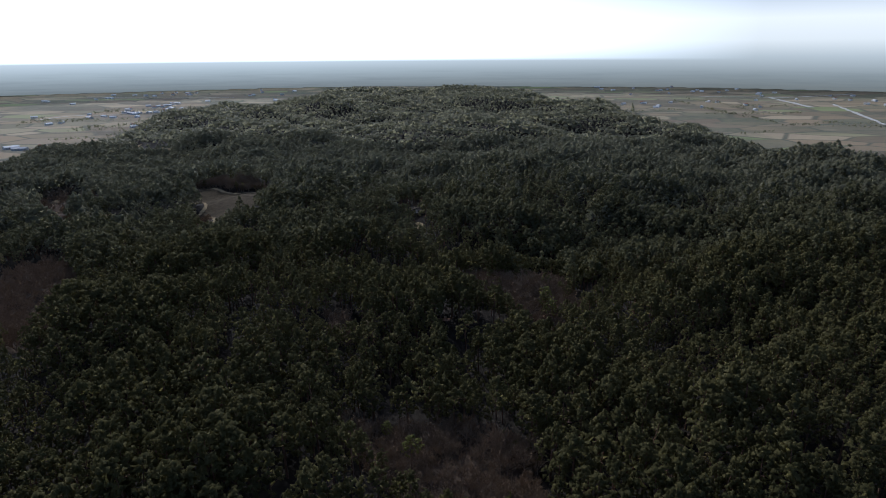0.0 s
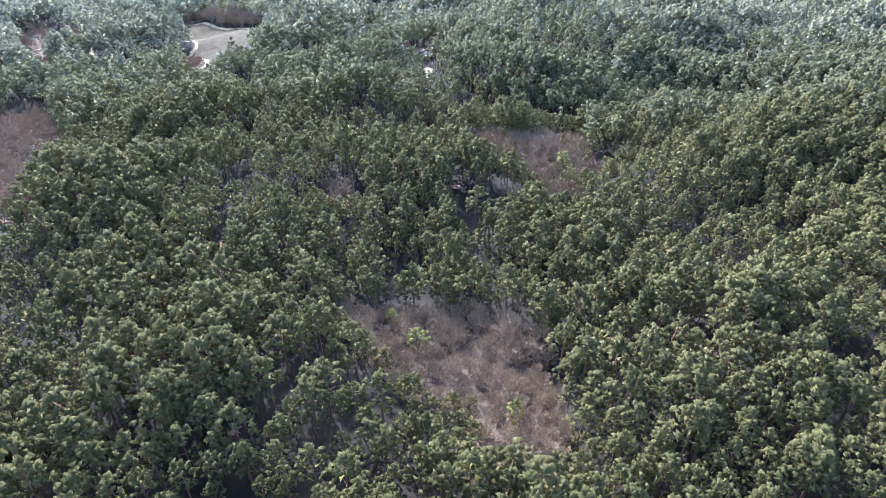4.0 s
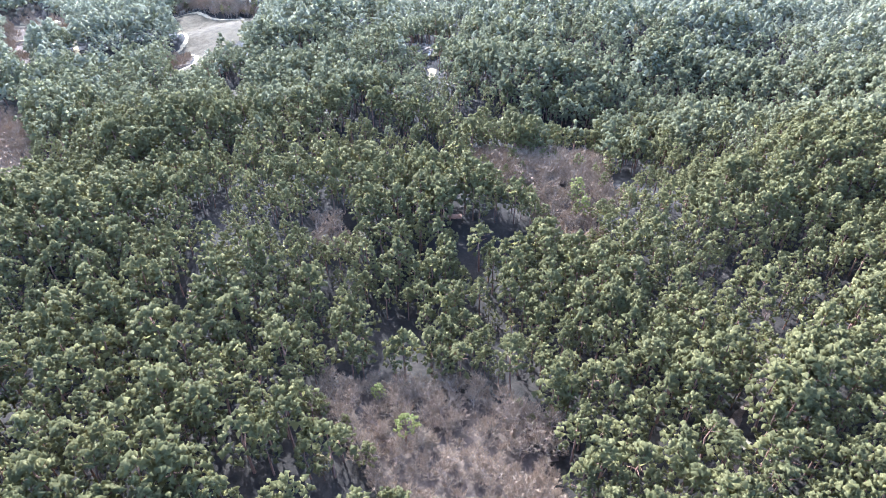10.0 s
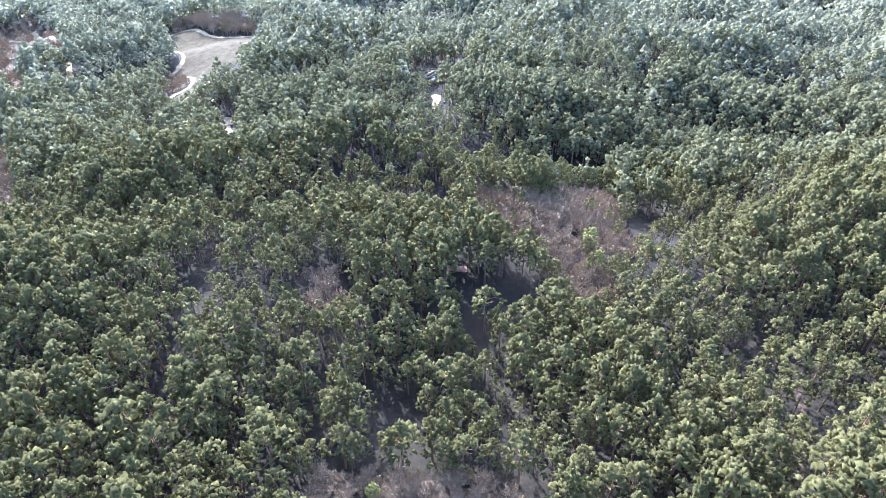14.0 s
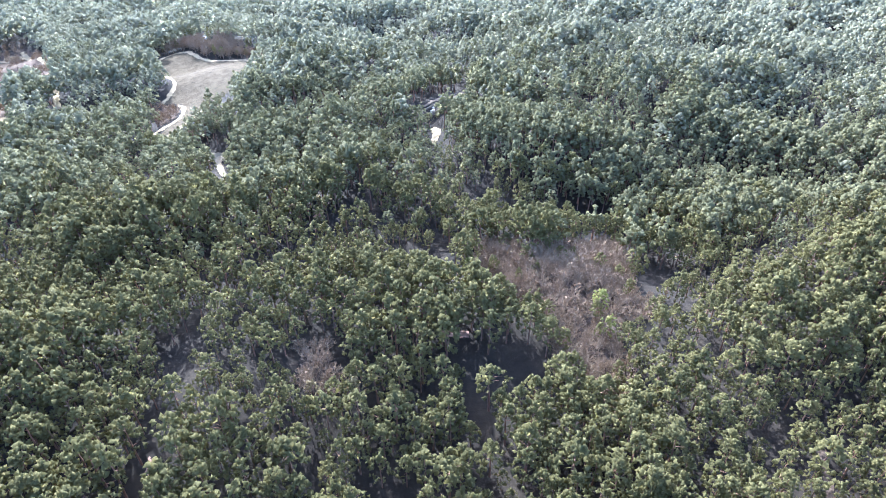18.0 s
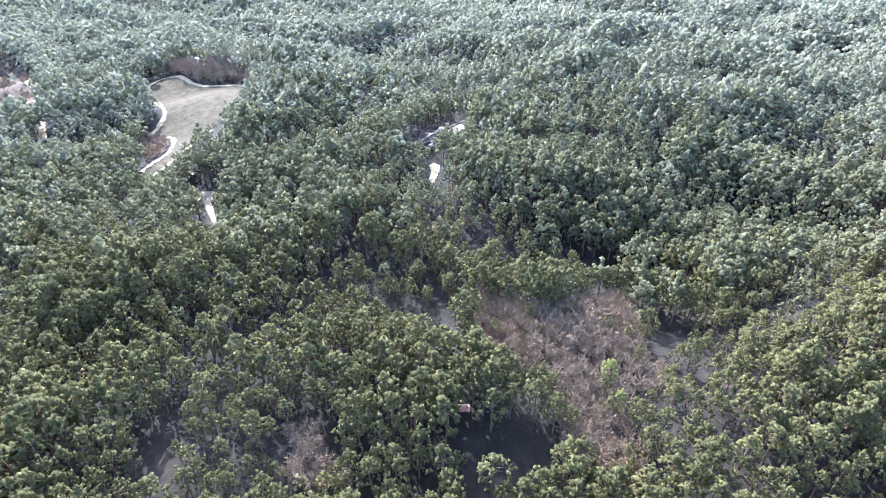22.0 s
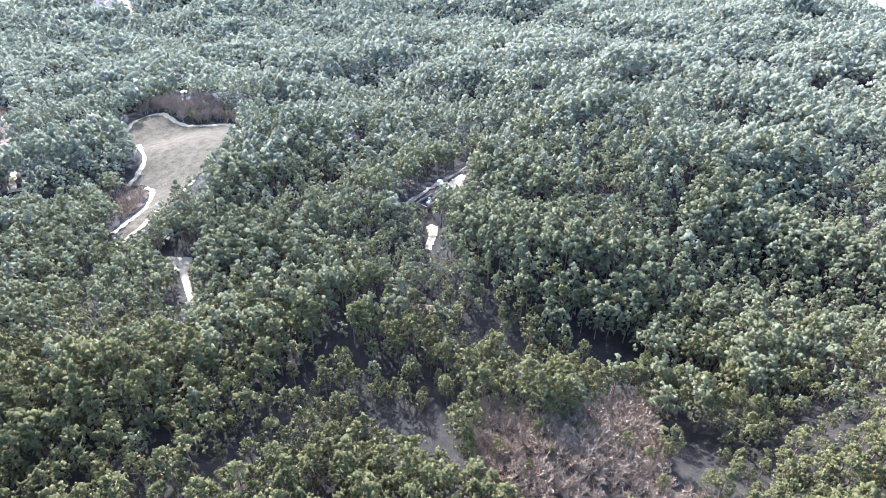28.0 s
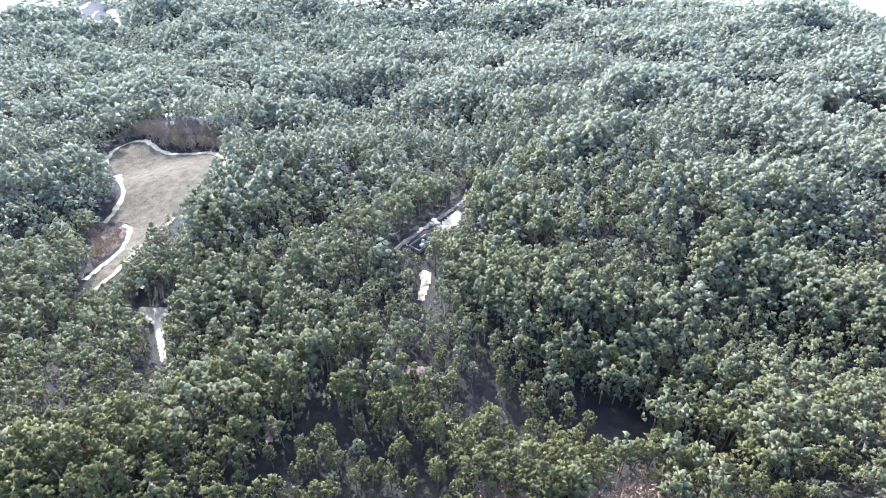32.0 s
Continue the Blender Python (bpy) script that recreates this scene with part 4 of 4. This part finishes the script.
def gable_walls(w, d, h, rise):
    """Walls with their two gables, as one shell."""
    bm = bmesh.new()
    ring = [(-w / 2, 0), (w / 2, 0), (w / 2, h), (0, h + rise), (-w / 2, h)]
    ends = [[bm.verts.new((x, y, z - (0.6 if z == 0 else 0))) for x, z in ring] for y in (-d / 2, d / 2)]
    for i in range(5):
        j = (i + 1) % 5
        bm.faces.new((ends[0][i], ends[0][j], ends[1][j], ends[1][i]))
    for e in ends:
        bm.faces.new(e)
    bmesh.ops.recalc_face_normals(bm, faces=bm.faces[:])
    return bm


def house(name, w, d, h, wall_mat, roof_mat, label, category="house", windows=3):
    base = new(name)
    wall = part("wall", gable_walls(w, d, h, w * 0.22), wall_mat, base)
    part("roof", gable(w, d, h, w * 0.22), roof_mat, base)
    for i in range(windows):
        y = (i + 0.5) / windows * d - d / 2
        for side in (-1, 1):
            if i == windows // 2 and side == 1:
                part("door", block(side * w / 2 - 0.06, side * w / 2 + 0.06, y - 0.5, y + 0.5, 0.0, 2.05, 0.02), BARK, base)
            else:
                part("window", block(side * w / 2 - 0.05, side * w / 2 + 0.05, y - 0.6, y + 0.6, 1.0, 2.2, 0.02), GLASS_DARK, base)
    return tagged(base, label, category)


def put(ob, x, y, turn=0.0, sink=0.0):
    ob.matrix_basis = Matrix.Translation((x, y, float(ground(x, y)) - sink)) @ Matrix.Rotation(radians(turn), 4, "Z")
    return ob


# the walled plot beside the gravel track
plot = new("stone_enclosure")
for name, bx4 in (("wall", (-4.2, 4.2, -2.7, -2.3, -0.6, 0.7)), ("wall", (-4.2, 4.2, 2.3, 2.7, -0.6, 0.9)), ("wall", (-4.2, -3.8, -2.3, 2.3, -0.6, 0.8)), ("wall", (3.8, 4.2, -2.3, 0.6, -0.6, 0.7))):
    part(name, block(*bx4, 0.08), STONE, plot)
part("slab", block(-1.4, 0.4, -1.0, 0.2, -0.3, 0.5, 0.06), PALE_STONE, plot, "pale flat stone slab")
part("slab", block(0.9, 1.7, 0.4, 1.4, -0.3, 0.8, 0.06), PALE_STONE, plot, "pale upright stone block")
part("step", block(2.0, 3.6, -1.9, -1.2, -0.3, 0.35, 0.05), CONCRETE, plot, "pale stone step")
tagged(plot, "low weathered stone enclosure with pale slabs inside", "enclosure")
put(plot, -13.0, 290.0, 52)
plot.scale = (0.95, 0.85, 1.0)
plot.location.z += 0.25
boulder_master = None
for i, (x, y, s) in enumerate(((-9.8, 304.2, 1.2), (-8.6, 302.6, 0.9), (-17.0, 286.2, 0.7), (2.0, 333.2, 1.3), (3.8, 332.6, 0.9), (-6.8, 299.5, 0.6))):
    if boulder_master is None:
        bm = bmesh.new()
        bmesh.ops.create_icosphere(bm, subdivisions=2, radius=1.0)
        for v in bm.verts:
            v.co *= 1 + 0.35 * noise.noise(v.co * 1.3)
            v.co.z *= 0.6
        me = bpy.data.meshes.new("boulder")
        bm.to_mesh(me)
        bm.free()
        me.materials.append(PALE_STONE)
        boulder_master = tagged(new("boulder", me), "pale weathered boulder beside the gravel track", "rock", "boulders by the track")
        ob = boulder_master
    else:
        ob = copy_thing(boulder_master, Matrix())
    ob.matrix_basis = Matrix.Translation((x, y, float(ground(x, y)) + 0.45)) @ Matrix.Rotation(i * 1.3, 4, "Z") @ Matrix.Diagonal((s, s, s, 1))

put(house("garden_hut", 2.6, 3.0, 2.3, WHITE_PAINT, ROOF_GREY, "small white hut among the trees behind the clearing", "hut", 1), *HUTS[0], 20)
put(house("garden_hut", 3.0, 3.6, 2.6, WHITE_PAINT, ROOF_GREY, "small white hut alone in the far pine wood", "hut", 1), *HUTS[1], -10)

# lone pines in the bowls, a few yellowish or dead ones
YOUNG = foliage("yellow_green_needles", (0.10, 0.105, 0.03), (0.14, 0.14, 0.04), (0.18, 0.165, 0.05), 0.05, 0.5)
young_crowns = [mesh_of("crown", v, f, [YOUNG], None, True) for (v, f), _ in NEAR[:3]]
dead_crowns = [mesh_of("crown", v, f, [BROWNISH], None, True) for (v, f), _ in NEAR[3:5]]
gl = np.random.default_rng(91)
strays = []
for area, count in ((UPPER_BOWL, 26), (BOWL, 7), (SCRUB_ABOVE, 18)):
    xs, ys = [p[0] for p in area], [p[1] for p in area]
    while count:
        x, y = gl.uniform(min(xs), max(xs)), gl.uniform(min(ys), max(ys))
        if inside(area, x, y) and (count > 9 or area is not UPPER_BOWL) == (float(near_line(area + area[:1], x, y)) < 4.5):
            strays.append((x, y, gl.uniform(0.4, 0.8), gl.uniform(0.8, 1.15)))
            count -= 1
for i, (x, y, s, w) in enumerate(LONE_PINES + strays):
    base = new("pine_tree")
    piece("trunk", TRUNKS[i % 3], base)
    piece("crown", young_crowns[i % 3] if i < len(LONE_PINES) else CROWNS[i % 3], base)
    tagged(base, "young yellow-green pine alone among leafless trees" if i < len(LONE_PINES) else "small green pine at the edge of leafless trees", "tree", "young pines in the bowls")
    base.matrix_basis = Matrix.Translation((x, y, float(ground(x, y)))) @ Matrix.Rotation(i * 1.9, 4, "Z") @ Matrix.Diagonal((s * w, s * w, s, 1))
for i, (x, y, s) in enumerate(DEAD_PINES):
    base = new("dead_pine")
    piece("trunk", TRUNKS[3 + i % 2], base)
    piece("crown", dead_crowns[i % 2], base)
    tagged(base, "dying pine with rust-brown needles among green pines", "tree")
    base.matrix_basis = Matrix.Translation((x, y, float(ground(x, y)))) @ Matrix.Rotation(i * 1.3, 4, "Z") @ Matrix.Diagonal((s, s, s, 1))

# ------------------------------------------------------------------ the plain
for n_road, (line, wide) in enumerate(PLAIN_ROADS):
    strip("country_road", line, wide, ASPHALT, 1.2, "pale country road across the fields", "road", 25.0, seed=60 + n_road)
farm = [house("farmhouse", 9.0, 15.0, 3.4, WHITE_PAINT, ROOF_GREY, "white farmhouse with a pale sheet roof", windows=4), house("farmhouse", 8.0, 11.0, 4.6, WHITE_PAINT, ROOF_RED, "white farmhouse with a tiled roof", windows=3), house("farm_shed", 9.0, 24.0, 3.6, ROOF_GREY, ROOF_GREY, "long pale sheet-metal farm shed", "shed", windows=5)]
for ob in farm:
    ob["group"] = "buildings on the plain"
g = np.random.default_rng(77)
used = [False, False, False]
for cx, cy, count, spread in SETTLEMENTS:
    for _ in range(int(count * 1.6)):
        k = int(g.choice(3, p=(0.5, 0.35, 0.15)))
        x, y, turn = cx + g.normal(0, spread), cy + g.normal(0, spread * 1.5), g.uniform(0, 180)
        if ground(x, y) > -50:
            continue
        ob = copy_thing(farm[k], Matrix()) if used[k] else farm[k]
        used[k] = True
        put(ob, x, y, turn)

# hedges and field trees
hx, hy = [], []
for _ in range(70):
    a, r = g.uniform(-0.62, 0.66), g.uniform(900, 2000)
    x0, y0, turn, ln = math.sin(a) * r, math.cos(a) * r, g.choice([0.1, 1.65]) + g.normal(0, 0.25), g.uniform(60, 260)
    t = np.arange(0, ln, 7.0)
    hx.append(x0 + np.cos(turn) * t + g.normal(0, 1.5, len(t)))
    hy.append(y0 + np.sin(turn) * t + g.normal(0, 1.5, len(t)))
hx, hy = np.concatenate(hx), np.concatenate(hy)
ok = ground(hx, hy) < -48
wood_of("hedgerow", [FAR], [FAR_HAZED_NEEDLES], hx[ok], hy[ok], 29, "dark hedges and copses between winter fields")
